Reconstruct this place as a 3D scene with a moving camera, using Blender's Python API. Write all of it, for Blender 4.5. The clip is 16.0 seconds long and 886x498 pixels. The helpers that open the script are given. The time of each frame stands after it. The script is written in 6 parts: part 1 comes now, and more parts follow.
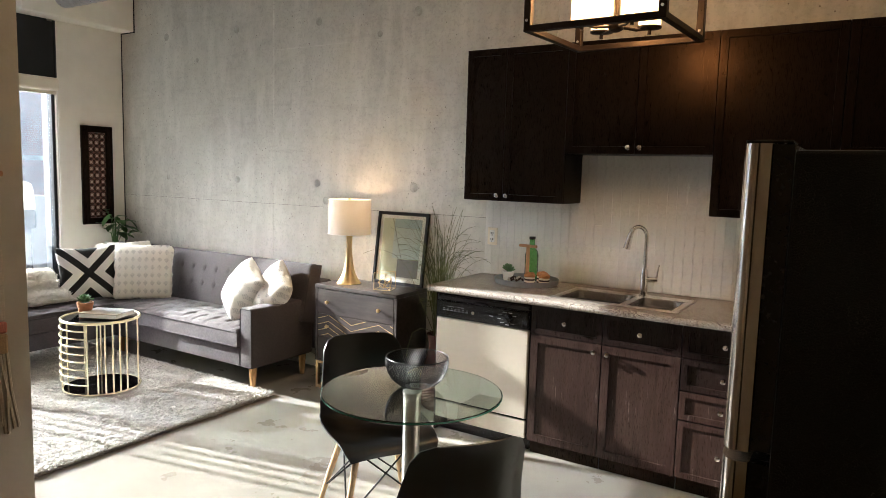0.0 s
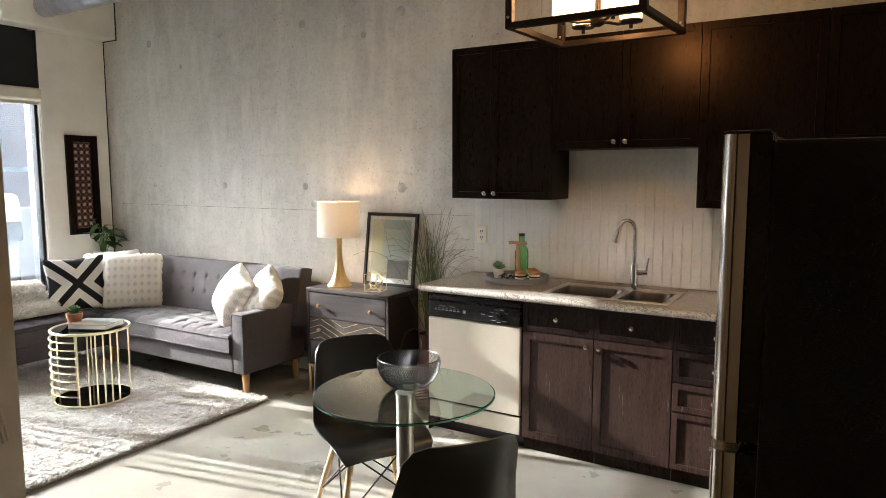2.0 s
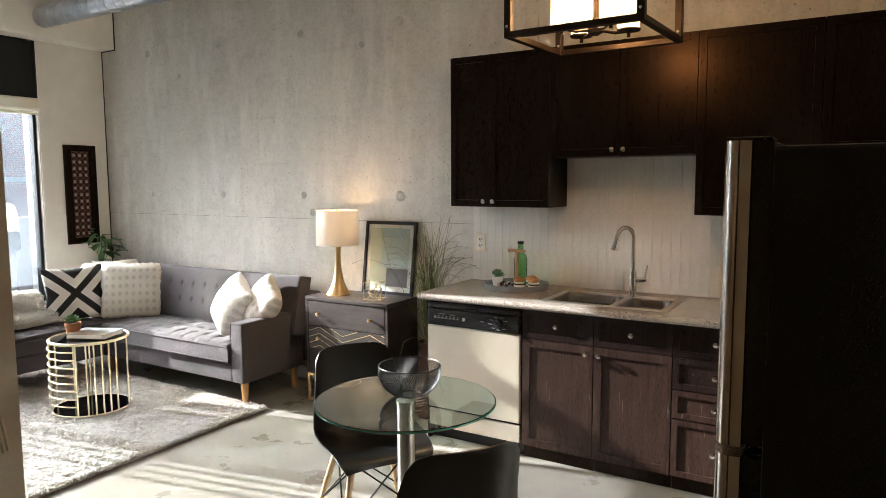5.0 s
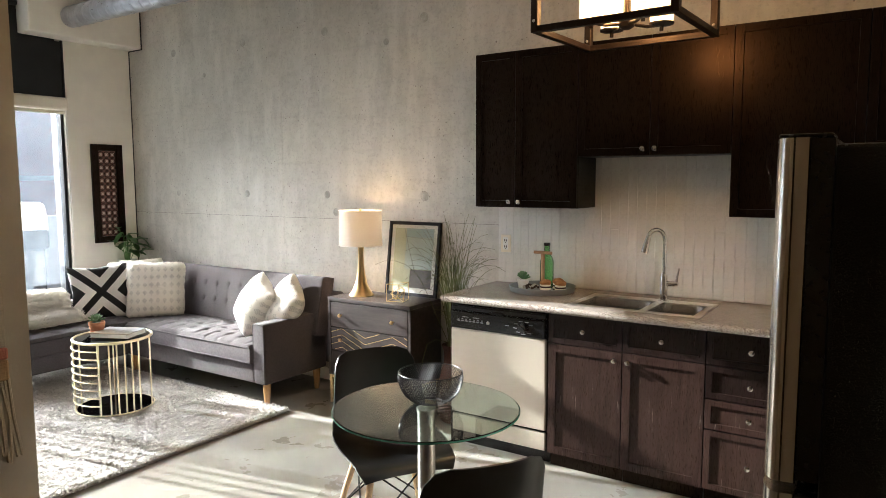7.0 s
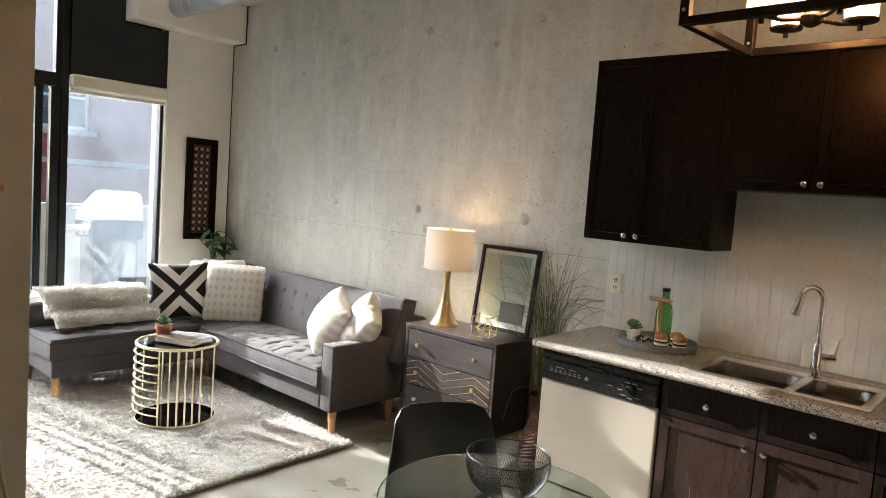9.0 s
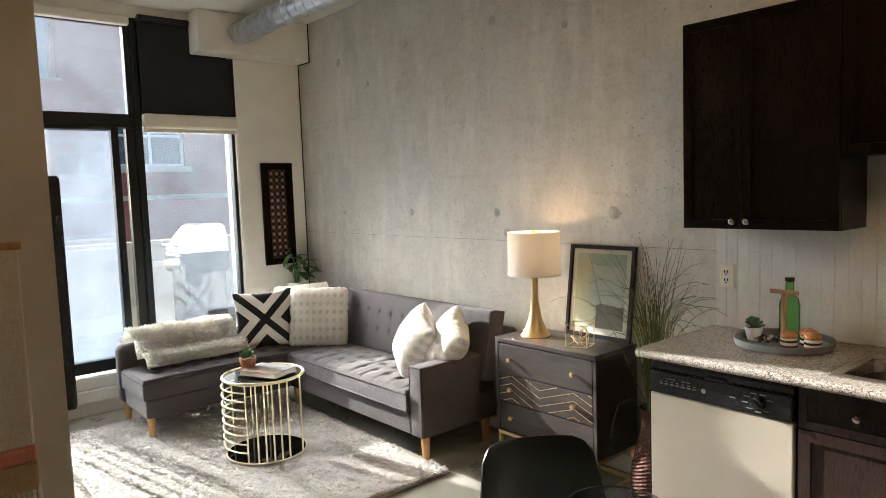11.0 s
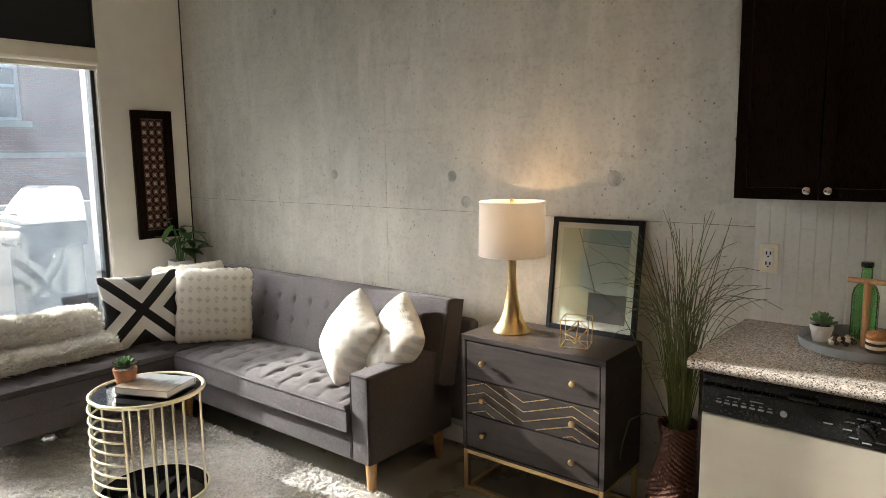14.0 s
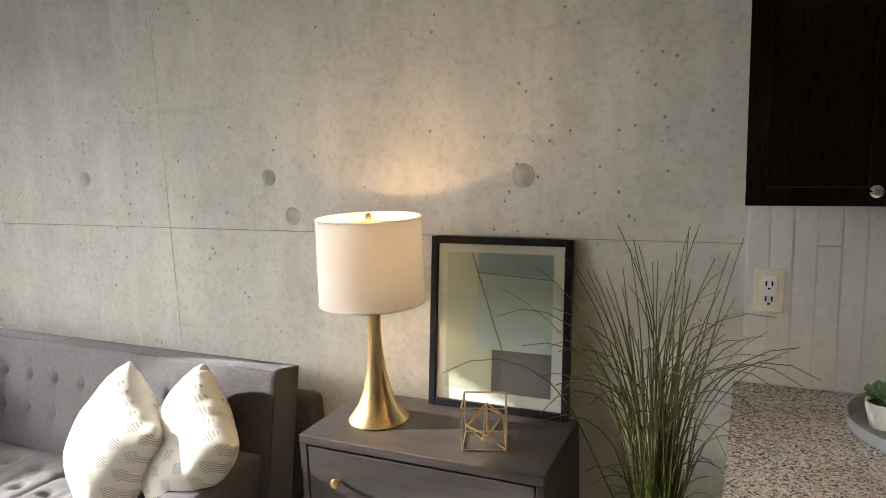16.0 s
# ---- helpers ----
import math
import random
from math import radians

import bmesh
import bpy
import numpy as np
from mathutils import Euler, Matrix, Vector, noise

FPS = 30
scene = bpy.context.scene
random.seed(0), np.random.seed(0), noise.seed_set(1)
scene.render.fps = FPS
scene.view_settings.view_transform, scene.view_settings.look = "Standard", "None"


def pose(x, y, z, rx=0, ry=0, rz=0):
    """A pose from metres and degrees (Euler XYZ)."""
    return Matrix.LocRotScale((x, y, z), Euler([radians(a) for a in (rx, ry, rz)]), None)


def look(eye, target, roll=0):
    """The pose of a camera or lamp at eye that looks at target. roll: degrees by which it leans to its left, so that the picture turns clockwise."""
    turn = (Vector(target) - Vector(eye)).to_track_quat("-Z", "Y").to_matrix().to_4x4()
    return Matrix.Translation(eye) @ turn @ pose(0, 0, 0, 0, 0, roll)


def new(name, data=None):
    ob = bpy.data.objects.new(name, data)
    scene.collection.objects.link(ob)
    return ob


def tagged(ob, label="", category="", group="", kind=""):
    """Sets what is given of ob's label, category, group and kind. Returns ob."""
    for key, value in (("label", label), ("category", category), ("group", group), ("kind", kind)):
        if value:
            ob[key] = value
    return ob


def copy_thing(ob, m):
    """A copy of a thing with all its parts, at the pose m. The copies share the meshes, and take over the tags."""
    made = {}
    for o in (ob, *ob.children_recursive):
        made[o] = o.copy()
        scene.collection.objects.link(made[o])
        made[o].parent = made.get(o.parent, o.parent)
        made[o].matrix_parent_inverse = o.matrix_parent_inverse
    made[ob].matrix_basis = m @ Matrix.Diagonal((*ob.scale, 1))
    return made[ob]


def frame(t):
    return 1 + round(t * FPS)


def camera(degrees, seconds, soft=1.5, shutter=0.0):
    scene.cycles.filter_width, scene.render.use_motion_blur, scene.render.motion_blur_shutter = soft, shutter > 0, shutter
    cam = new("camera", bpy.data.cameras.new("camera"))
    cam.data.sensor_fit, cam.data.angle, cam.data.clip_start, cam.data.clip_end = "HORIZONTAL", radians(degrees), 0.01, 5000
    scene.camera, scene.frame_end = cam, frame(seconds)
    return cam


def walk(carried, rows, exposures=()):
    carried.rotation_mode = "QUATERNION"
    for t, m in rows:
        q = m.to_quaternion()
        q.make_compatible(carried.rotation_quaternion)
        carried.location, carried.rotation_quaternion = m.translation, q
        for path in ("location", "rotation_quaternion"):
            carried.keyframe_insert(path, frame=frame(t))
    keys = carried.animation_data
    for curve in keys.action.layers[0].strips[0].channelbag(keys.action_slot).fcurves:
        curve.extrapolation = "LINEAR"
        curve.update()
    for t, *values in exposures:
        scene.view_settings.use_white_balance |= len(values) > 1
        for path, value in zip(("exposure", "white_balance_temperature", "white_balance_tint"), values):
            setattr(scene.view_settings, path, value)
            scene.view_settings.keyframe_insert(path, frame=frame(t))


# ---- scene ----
cam = camera(65.8, 16.0, soft=0.6)
PATH = [
    (0, (0.496, 0.221, 1.57), (-0.563, 1.904, 1.351), 1.6),
    (0.5, (0.495, 0.229, 1.573), (-0.546, 1.923, 1.358), 0.9),
    (1, (0.493, 0.222, 1.572), (-0.549, 1.915, 1.356), 0.9),
    (1.5, (0.5, 0.22, 1.573), (-0.543, 1.913, 1.358), 0.5),
    (2, (0.506, 0.234, 1.571), (-0.533, 1.928, 1.35), -0.1),
    (2.5, (0.509, 0.224, 1.571), (-0.522, 1.924, 1.348), -0.2),
    (3, (0.514, 0.228, 1.575), (-0.505, 1.937, 1.369), -0.6),
    (3.5, (0.512, 0.226, 1.573), (-0.508, 1.936, 1.381), -1.4),
    (6, (0.495, 0.219, 1.568), (-0.549, 1.915, 1.383), 0.5),
    (6.5, (0.492, 0.233, 1.569), (-0.559, 1.926, 1.398), 0.5),
    (7, (0.462, 0.307, 1.572), (-0.636, 1.967, 1.374), -0.2),
    (7.5, (0.43, 0.46, 1.595), (-0.744, 2.07, 1.431), -1.0),
    (8, (0.393, 0.572, 1.601), (-0.866, 2.118, 1.438), 0.5),
    (8.5, (0.337, 0.64, 1.586), (-0.975, 2.141, 1.422), 0.6),
    (9, (0.149, 0.786, 1.601), (-1.181, 2.27, 1.434), 4.1),
    (9.5, (0.015, 0.932, 1.613), (-1.363, 2.375, 1.47), -0.2),
    (9.7, (-0.003, 0.987, 1.616), (-1.432, 2.38, 1.471), -1.9),
    (11.8, (-0.039, 1.066, 1.629), (-1.572, 2.337, 1.453), -1.6),
    (12, (-0.06, 1.042, 1.586), (-1.537, 2.375, 1.386), -1.3),
    (12.5, (-0.172, 1.047, 1.612), (-1.569, 2.453, 1.346), 1.1),
    (13, (-0.434, 1.193, 1.619), (-1.884, 2.548, 1.371), -0.4),
    (13.5, (-0.661, 1.276, 1.608), (-2.16, 2.573, 1.347), -1.4),
    (14, (-0.977, 1.39, 1.585), (-2.222, 2.931, 1.31), -0.8),
    (14.5, (-1.16, 1.567, 1.602), (-2.174, 3.273, 1.35), -0.6),
    (15, (-1.304, 1.796, 1.627), (-2.278, 3.532, 1.43), -2.0),
    (15.5, (-1.461, 2.035, 1.587), (-2.36, 3.797, 1.294), -0.8),
    (16, (-1.688, 2.339, 1.583), (-2.514, 4.134, 1.262), -2.1),
]
EXPOSURES = [(0, 1.98, 5950, 8), (7, 1.98, 5950, 8), (9.5, 1.8, 6050, 8), (12, 1.56, 6200, 8), (13.5, 1.41, 6200, 8), (14, 1.42, 6250, 8), (14.5, 1.68, 6350, 8), (15, 1.82, 6350, 8), (16, 1.67, 6080, 8)]
walk(cam, [(t, look(eye, target, roll)) for t, eye, target, roll in PATH], EXPOSURES)

# ---- world, sun, lamps ----
SUN_DIR = Vector((1.0, 0.203, -0.405)).normalized()
sky_world = bpy.data.worlds.new("sky")
scene.world = sky_world
sky_world.use_nodes = True
_n = sky_world.node_tree.nodes
_sky = _n.new("ShaderNodeTexSky")
_sky.sky_type = 'NISHITA'
_sky.sun_disc = False
_sky.air_density, _sky.dust_density = 0.55, 0.4
_sky.sun_elevation = math.asin(-SUN_DIR.z)
_sky.sun_rotation = math.atan2(-SUN_DIR.x, -SUN_DIR.y)
_n["Background"].inputs[1].default_value = 0.05
sky_world.node_tree.links.new(_sky.outputs[0], _n["Background"].inputs[0])

sun = new("sun", bpy.data.lights.new("sun", 'SUN'))
sun.data.energy, sun.data.angle, sun.data.color = 5.0, radians(0.55), (1.0, 0.94, 0.86)
sun.matrix_world = look((-20, -4, 9), Vector((-20, -4, 9)) + SUN_DIR)


def bulb(name, at, watts, radius=0.03, col=(1.0, 0.54, 0.21)):
    lamp = new(name, bpy.data.lights.new(name, 'POINT'))
    lamp.data.energy, lamp.data.color, lamp.data.shadow_soft_size = watts, col, radius
    lamp.location = at
    return lamp


# ---- materials ----
def nodes_of(name):
    m = bpy.data.materials.new(name)
    m.use_nodes = True
    t = m.node_tree
    return m, t, t.nodes["Principled BSDF"]


def coords(t, scale=(1, 1, 1), kind="Object"):
    tc, mp = t.nodes.new("ShaderNodeTexCoord"), t.nodes.new("ShaderNodeMapping")
    mp.inputs["Scale"].default_value = scale
    t.links.new(tc.outputs[kind], mp.inputs[0])
    return mp.outputs[0]


def world_coords(t, scale=(1, 1, 1)):
    g, mp = t.nodes.new("ShaderNodeNewGeometry"), t.nodes.new("ShaderNodeMapping")
    mp.inputs["Scale"].default_value = scale
    t.links.new(g.outputs["Position"], mp.inputs[0])
    return mp.outputs[0]


def noise_tex(t, vec, scale, detail=5, rough=0.55):
    n = t.nodes.new("ShaderNodeTexNoise")
    n.inputs["Scale"].default_value, n.inputs["Detail"].default_value, n.inputs["Roughness"].default_value = scale, detail, rough
    t.links.new(vec, n.inputs["Vector"])
    return n.outputs["Fac"]


def ramp(t, fac, stops):
    r = t.nodes.new("ShaderNodeValToRGB")
    while len(r.color_ramp.elements) < len(stops):
        r.color_ramp.elements.new(0.5)
    for e, (p, c) in zip(r.color_ramp.elements, stops):
        e.position, e.color = p, (c, c, c, 1) if isinstance(c, (int, float)) else (*c, 1)
    t.links.new(fac, r.inputs[0])
    return r.outputs[0]


def mixc(t, fac, a, b, mode='MIX'):
    m = t.nodes.new("ShaderNodeMix")
    m.data_type, m.blend_type = 'RGBA', mode
    for sock, v in ((m.inputs[0], fac), (m.inputs[6], a), (m.inputs[7], b)):
        if isinstance(v, bpy.types.NodeSocket):
            t.links.new(v, sock)
        elif isinstance(v, (int, float)):
            sock.default_value = v
        else:
            sock.default_value = (*v, 1)
    return m.outputs[2]


def mathn(t, op, a, b=0.0):
    m = t.nodes.new("ShaderNodeMath")
    m.operation = op
    for sock, v in zip(m.inputs, (a, b)):
        if isinstance(v, bpy.types.NodeSocket):
            t.links.new(v, sock)
        else:
            sock.default_value = v
    return m.outputs[0]


def bump(t, p, height, strength=0.3, dist=0.01):
    b = t.nodes.new("ShaderNodeBump")
    b.inputs["Strength"].default_value, b.inputs["Distance"].default_value = strength, dist
    t.links.new(height, b.inputs["Height"])
    t.links.new(b.outputs[0], p.inputs["Normal"])


def plain(name, col, rough=0.5, metal=0.0, var=0.18, scale=6.0, grain=120.0, relief=0.15, stretch=(1, 1, 1), rvar=0.12, world=False, spec=0.5, coat=0.0):
    """A surface with variation at two scales: broad blotches and fine grain."""
    m, t, p = nodes_of(name)
    v = world_coords(t, stretch) if world else coords(t, stretch)
    big, fine = noise_tex(t, v, scale), noise_tex(t, v, grain, 3)
    dark, light = [c * (1 - var) for c in col], [min(1, c * (1 + var)) for c in col]
    c = mixc(t, ramp(t, big, [(0.3, 0.0), (0.7, 1.0)]), dark, light)
    c = mixc(t, ramp(t, fine, [(0.3, 0.0), (0.75, var * 0.9)]), c, [x * 0.55 for x in col])
    t.links.new(c, p.inputs["Base Color"])
    t.links.new(ramp(t, fine, [(0.25, max(0.02, rough - rvar)), (0.75, min(1, rough + rvar))]), p.inputs["Roughness"])
    p.inputs["Metallic"].default_value = metal
    p.inputs["Specular IOR Level"].default_value = spec
    p.inputs["Coat Weight"].default_value = coat
    if relief:
        bump(t, p, fine, relief, 0.004)
    return m


def concrete_wall_mat():
    m, t, p = nodes_of("cast_concrete")
    v = world_coords(t)
    streak = world_coords(t, (3.2, 3.2, 0.75))
    cloud = noise_tex(t, v, 1.3, 6, 0.6)
    tall = noise_tex(t, streak, 1.0, 6, 0.6)
    fine = noise_tex(t, v, 60, 4)
    c = mixc(t, ramp(t, cloud, [(0.32, 0.0), (0.68, 1.0)]), (0.43, 0.412, 0.36), (0.57, 0.543, 0.475))
    c = mixc(t, ramp(t, tall, [(0.34, 0.35), (0.50, 0.0)]), c, (0.385, 0.355, 0.30))
    c = mixc(t, ramp(t, noise_tex(t, streak, 2.6, 4), [(0.48, 0.0), (0.66, 0.6)]), c, (0.66, 0.625, 0.555))
    c = mixc(t, ramp(t, noise_tex(t, v, 5, 5, 0.7), [(0.58, 0.0), (0.7, 0.24)]), c, (0.30, 0.275, 0.24))
    mott = noise_tex(t, v, 14, 6, 0.72)
    c = mixc(t, ramp(t, mott, [(0.42, 0.0), (0.60, 0.48)]), c, (0.60, 0.572, 0.51))
    c = mixc(t, ramp(t, noise_tex(t, world_coords(t, (1.0, 1.0, 6.0)), 2.2, 5, 0.7), [(0.58, 0.0), (0.68, 0.22)]), c, (0.34, 0.315, 0.27))
    c = mixc(t, ramp(t, fine, [(0.52, 0.0), (0.70, 0.34)]), c, (0.28, 0.26, 0.225))
    vo = t.nodes.new("ShaderNodeTexVoronoi")
    vo.inputs["Scale"].default_value = 6.5
    t.links.new(v, vo.inputs["Vector"])
    gate = ramp(t, noise_tex(t, v, 1.7, 3), [(0.52, 0.0), (0.58, 1.0)])
    pits = mathn(t, 'MULTIPLY', ramp(t, vo.outputs["Distance"], [(0.03, 1.0), (0.06, 0.0)]), gate)
    vo2 = t.nodes.new("ShaderNodeTexVoronoi")
    vo2.inputs["Scale"].default_value = 22
    t.links.new(v, vo2.inputs["Vector"])
    gate2 = ramp(t, noise_tex(t, v, 2.4, 3), [(0.49, 0.0), (0.56, 1.0)])
    pits2 = mathn(t, 'MULTIPLY', ramp(t, vo2.outputs["Distance"], [(0.07, 1.0), (0.13, 0.0)]), gate2)
    allp = mathn(t, 'MAXIMUM', pits, pits2)
    c = mixc(t, mathn(t, 'MULTIPLY', allp, 0.75), c, (0.12, 0.105, 0.09))
    t.links.new(c, p.inputs["Base Color"])
    t.links.new(ramp(t, tall, [(0.3, 0.5), (0.7, 0.75)]), p.inputs["Roughness"])
    h = mathn(t, 'SUBTRACT', mathn(t, 'MULTIPLY', fine, 0.25), allp)
    bump(t, p, h, 0.5, 0.004)
    return m


def floor_mat():
    m, t, p = nodes_of("polished_concrete_floor")
    v = world_coords(t)
    cloud, stain, fine = noise_tex(t, v, 1.1, 5, 0.6), noise_tex(t, v, 3.0, 5, 0.65), noise_tex(t, v, 150, 3)
    c = mixc(t, ramp(t, cloud, [(0.33, 0.0), (0.66, 1.0)]), (0.22, 0.205, 0.17), (0.36, 0.34, 0.29))
    c = mixc(t, ramp(t, stain, [(0.30, 0.0), (0.95, 0.30)]), c, (0.20, 0.18, 0.14))
    c = mixc(t, ramp(t, fine, [(0.45, 0.0), (0.8, 0.3)]), c, (0.46, 0.43, 0.38))
    t.links.new(c, p.inputs["Base Color"])
    t.links.new(ramp(t, stain, [(0.25, 0.25), (0.8, 0.34)]), p.inputs["Roughness"])
    bump(t, p, cloud, 0.12, 0.01)
    return m


def wood_mat(name, a, b, rough=0.45, stretch=(1, 14, 14), scale=3.0, wear=None, spec=0.5, tint=(1, 1, 1), relief=0.18):
    m, t, p = nodes_of(name)
    v = coords(t, stretch)
    g, fine = noise_tex(t, v, scale, 7, 0.62), noise_tex(t, v, scale * 9, 4)
    c = mixc(t, ramp(t, g, [(0.35, 0.0), (0.65, 1.0)]), a, b)
    c = mixc(t, ramp(t, fine, [(0.35, 0.35), (0.6, 0.0)]), c, [x * 0.45 for x in a])
    if wear:
        w = noise_tex(t, coords(t, (1, 1, 0.07)), 85, 4, 0.6)
        c = mixc(t, ramp(t, w, [(0.665, 0.0), (0.77, 0.5)]), c, wear)
    t.links.new(c, p.inputs["Base Color"])
    t.links.new(ramp(t, fine, [(0.3, rough - 0.1), (0.7, rough + 0.12)]), p.inputs["Roughness"])
    p.inputs["Specular IOR Level"].default_value = spec
    p.inputs["Specular Tint"].default_value = (*tint, 1)
    bump(t, p, fine, relief, 0.002)
    return m


def fabric_mat(name, a, b, thread=420.0, relief=0.6, rough=0.92, sheen=0.05):
    m, t, p = nodes_of(name)
    v = coords(t)
    w1 = noise_tex(t, coords(t, (1, 0.12, 1)), thread, 2)
    w2 = noise_tex(t, coords(t, (0.12, 1, 0.12)), thread, 2)
    weave = mathn(t, 'ADD', mathn(t, 'MULTIPLY', w1, 0.5), mathn(t, 'MULTIPLY', w2, 0.5))
    c = mixc(t, ramp(t, weave, [(0.36, 0.0), (0.64, 1.0)]), a, b)
    c = mixc(t, ramp(t, noise_tex(t, v, 4, 4), [(0.35, 0.22), (0.65, 0.0)]), c, [x * 0.7 for x in a])
    t.links.new(c, p.inputs["Base Color"])
    p.inputs["Roughness"].default_value = rough
    p.inputs["Sheen Weight"].default_value = sheen
    bump(t, p, weave, relief, 0.002)
    return m


def granite_mat():
    m, t, p = nodes_of("speckled_granite")
    v = coords(t)
    vo = t.nodes.new("ShaderNodeTexVoronoi")
    vo.inputs["Scale"].default_value = 260
    t.links.new(v, vo.inputs["Vector"])
    sep = t.nodes.new("ShaderNodeSeparateColor")
    t.links.new(vo.outputs["Color"], sep.inputs[0])
    blot = noise_tex(t, v, 95, 4, 0.7)
    c = ramp(t, sep.outputs[0], [(0.09, (0.040, 0.034, 0.03)), (0.22, (0.23, 0.195, 0.165)), (0.45, (0.39, 0.35, 0.305)), (0.85, (0.57, 0.53, 0.475))])
    c = mixc(t, ramp(t, blot, [(0.50, 0.0), (0.62, 0.6)]), c, (0.26, 0.20, 0.16))
    t.links.new(c, p.inputs["Base Color"])
    p.inputs["Roughness"].default_value = 0.22
    return m


def glass_mat(name, tint=(1, 1, 1), rough=0.0, ior=1.45):
    m, t, p = nodes_of(name)
    p.inputs["Base Color"].default_value = (*tint, 1)
    p.inputs["Transmission Weight"].default_value = 1
    p.inputs["IOR"].default_value = ior
    v = noise_tex(t, coords(t), 3.0, 4)
    t.links.new(ramp(t, v, [(0.3, rough), (0.7, rough * 1.4)]), p.inputs["Roughness"])
    return m


def dusty_glass_mat(name, dust, rough=0.0, clear=0.0):
    """Clear glass with a thin, uneven film of dust that catches the sun."""
    m, t, p = nodes_of(name)
    p.inputs["Base Color"].default_value = (0.95, 0.97, 1.0, 1)
    p.inputs["Transmission Weight"].default_value = 1
    p.inputs["IOR"].default_value, p.inputs["Roughness"].default_value = 1.45, rough
    film, mix = t.nodes.new("ShaderNodeBsdfTranslucent"), t.nodes.new("ShaderNodeMixShader")
    film.inputs[0].default_value = (0.72, 0.86, 1.0, 1)
    v = noise_tex(t, world_coords(t), 2.2, 6, 0.65)
    t.links.new(ramp(t, v, [(0.3, dust * 0.55), (0.7, dust * 1.5)]), mix.inputs[0])
    t.links.new(p.outputs[0], mix.inputs[1])
    t.links.new(film.outputs[0], mix.inputs[2])
    out = mix.outputs[0]
    if clear:
        see, over = t.nodes.new("ShaderNodeBsdfTransparent"), t.nodes.new("ShaderNodeMixShader")
        see.inputs[0].default_value = (0.92, 0.95, 1.0, 1)
        over.inputs[0].default_value = clear
        t.links.new(out, over.inputs[1])
        t.links.new(see.outputs[0], over.inputs[2])
        out = over.outputs[0]
    t.links.new(out, t.nodes["Material Output"].inputs[0])
    return m


def glow_mat(name, col, strength, base=(0.8, 0.76, 0.7)):
    m, t, p = nodes_of(name)
    v = noise_tex(t, coords(t), 240, 3)
    t.links.new(mixc(t, v, base, [x * 0.9 for x in base]), p.inputs["Base Color"])
    p.inputs["Emission Color"].default_value = (*col, 1)
    p.inputs["Emission Strength"].default_value = strength
    p.inputs["Roughness"].default_value = 0.7
    return m


def brick_mat():
    m, t, p = nodes_of("red_brick_facade")
    v = t.nodes.new("ShaderNodeCombineXYZ")
    g = t.nodes.new("ShaderNodeNewGeometry")
    s = t.nodes.new("ShaderNodeSeparateXYZ")
    t.links.new(g.outputs["Position"], s.inputs[0])
    t.links.new(mathn(t, 'ADD', s.outputs[0], s.outputs[1]), v.inputs[0])
    t.links.new(s.outputs[2], v.inputs[1])
    b = t.nodes.new("ShaderNodeTexBrick")
    b.inputs["Scale"].default_value = 1.0
    b.inputs["Brick Width"].default_value, b.inputs["Row Height"].default_value, b.inputs["Mortar Size"].default_value = 0.22, 0.075, 0.007
    b.inputs["Color1"].default_value, b.inputs["Color2"].default_value, b.inputs["Mortar"].default_value = (0.38, 0.092, 0.066, 1), (0.26, 0.064, 0.052, 1), (0.32, 0.23, 0.21, 1)
    t.links.new(v.outputs[0], b.inputs["Vector"])
    c = mixc(t, ramp(t, noise_tex(t, g.outputs["Position"], 0.9, 5), [(0.35, 0.4), (0.65, 0.0)]), b.outputs["Color"], (0.16, 0.06, 0.05))
    t.links.new(c, p.inputs["Base Color"])
    p.inputs["Roughness"].default_value = 0.9
    bump(t, p, b.outputs["Fac"], -0.4, 0.01)
    return m


MAT_CONCRETE = concrete_wall_mat()
MAT_FLOOR = floor_mat()
MAT_PLASTER = plain("white_painted_plaster", (0.78, 0.75, 0.67), 0.75, var=0.04, grain=90, relief=0.12, world=True)
MAT_HALL = plain("beige_painted_plaster", (0.52, 0.47, 0.385), 0.75, var=0.05, grain=90, relief=0.12, world=True)
MAT_CEIL = plain("painted_concrete_ceiling", (0.66, 0.63, 0.56), 0.85, var=0.08, scale=2.0, grain=50, relief=0.2, world=True)
MAT_WHITE = plain("white_enamel", (0.78, 0.77, 0.72), 0.45, var=0.04, relief=0.05)
MAT_BLACKFRAME = plain("black_aluminium", (0.008, 0.0095, 0.012), 0.38, var=0.2, relief=0.03, spec=0.3)
MAT_BLACKCLOTH = fabric_mat("blackout_cloth", (0.010, 0.011, 0.012), (0.016, 0.017, 0.018), 500, 0.2)
MAT_CREAM = fabric_mat("cream_blind_cloth", (0.70, 0.64, 0.52), (0.78, 0.72, 0.60), 500, 0.2)
MAT_GLASS = glass_mat("clear_glass")
MAT_WINDOW = dusty_glass_mat("dusty_window_glass", 0.044)
MAT_DOORGLASS = dusty_glass_mat("hazy_door_glass", 0.22, 0.08, 0.55)


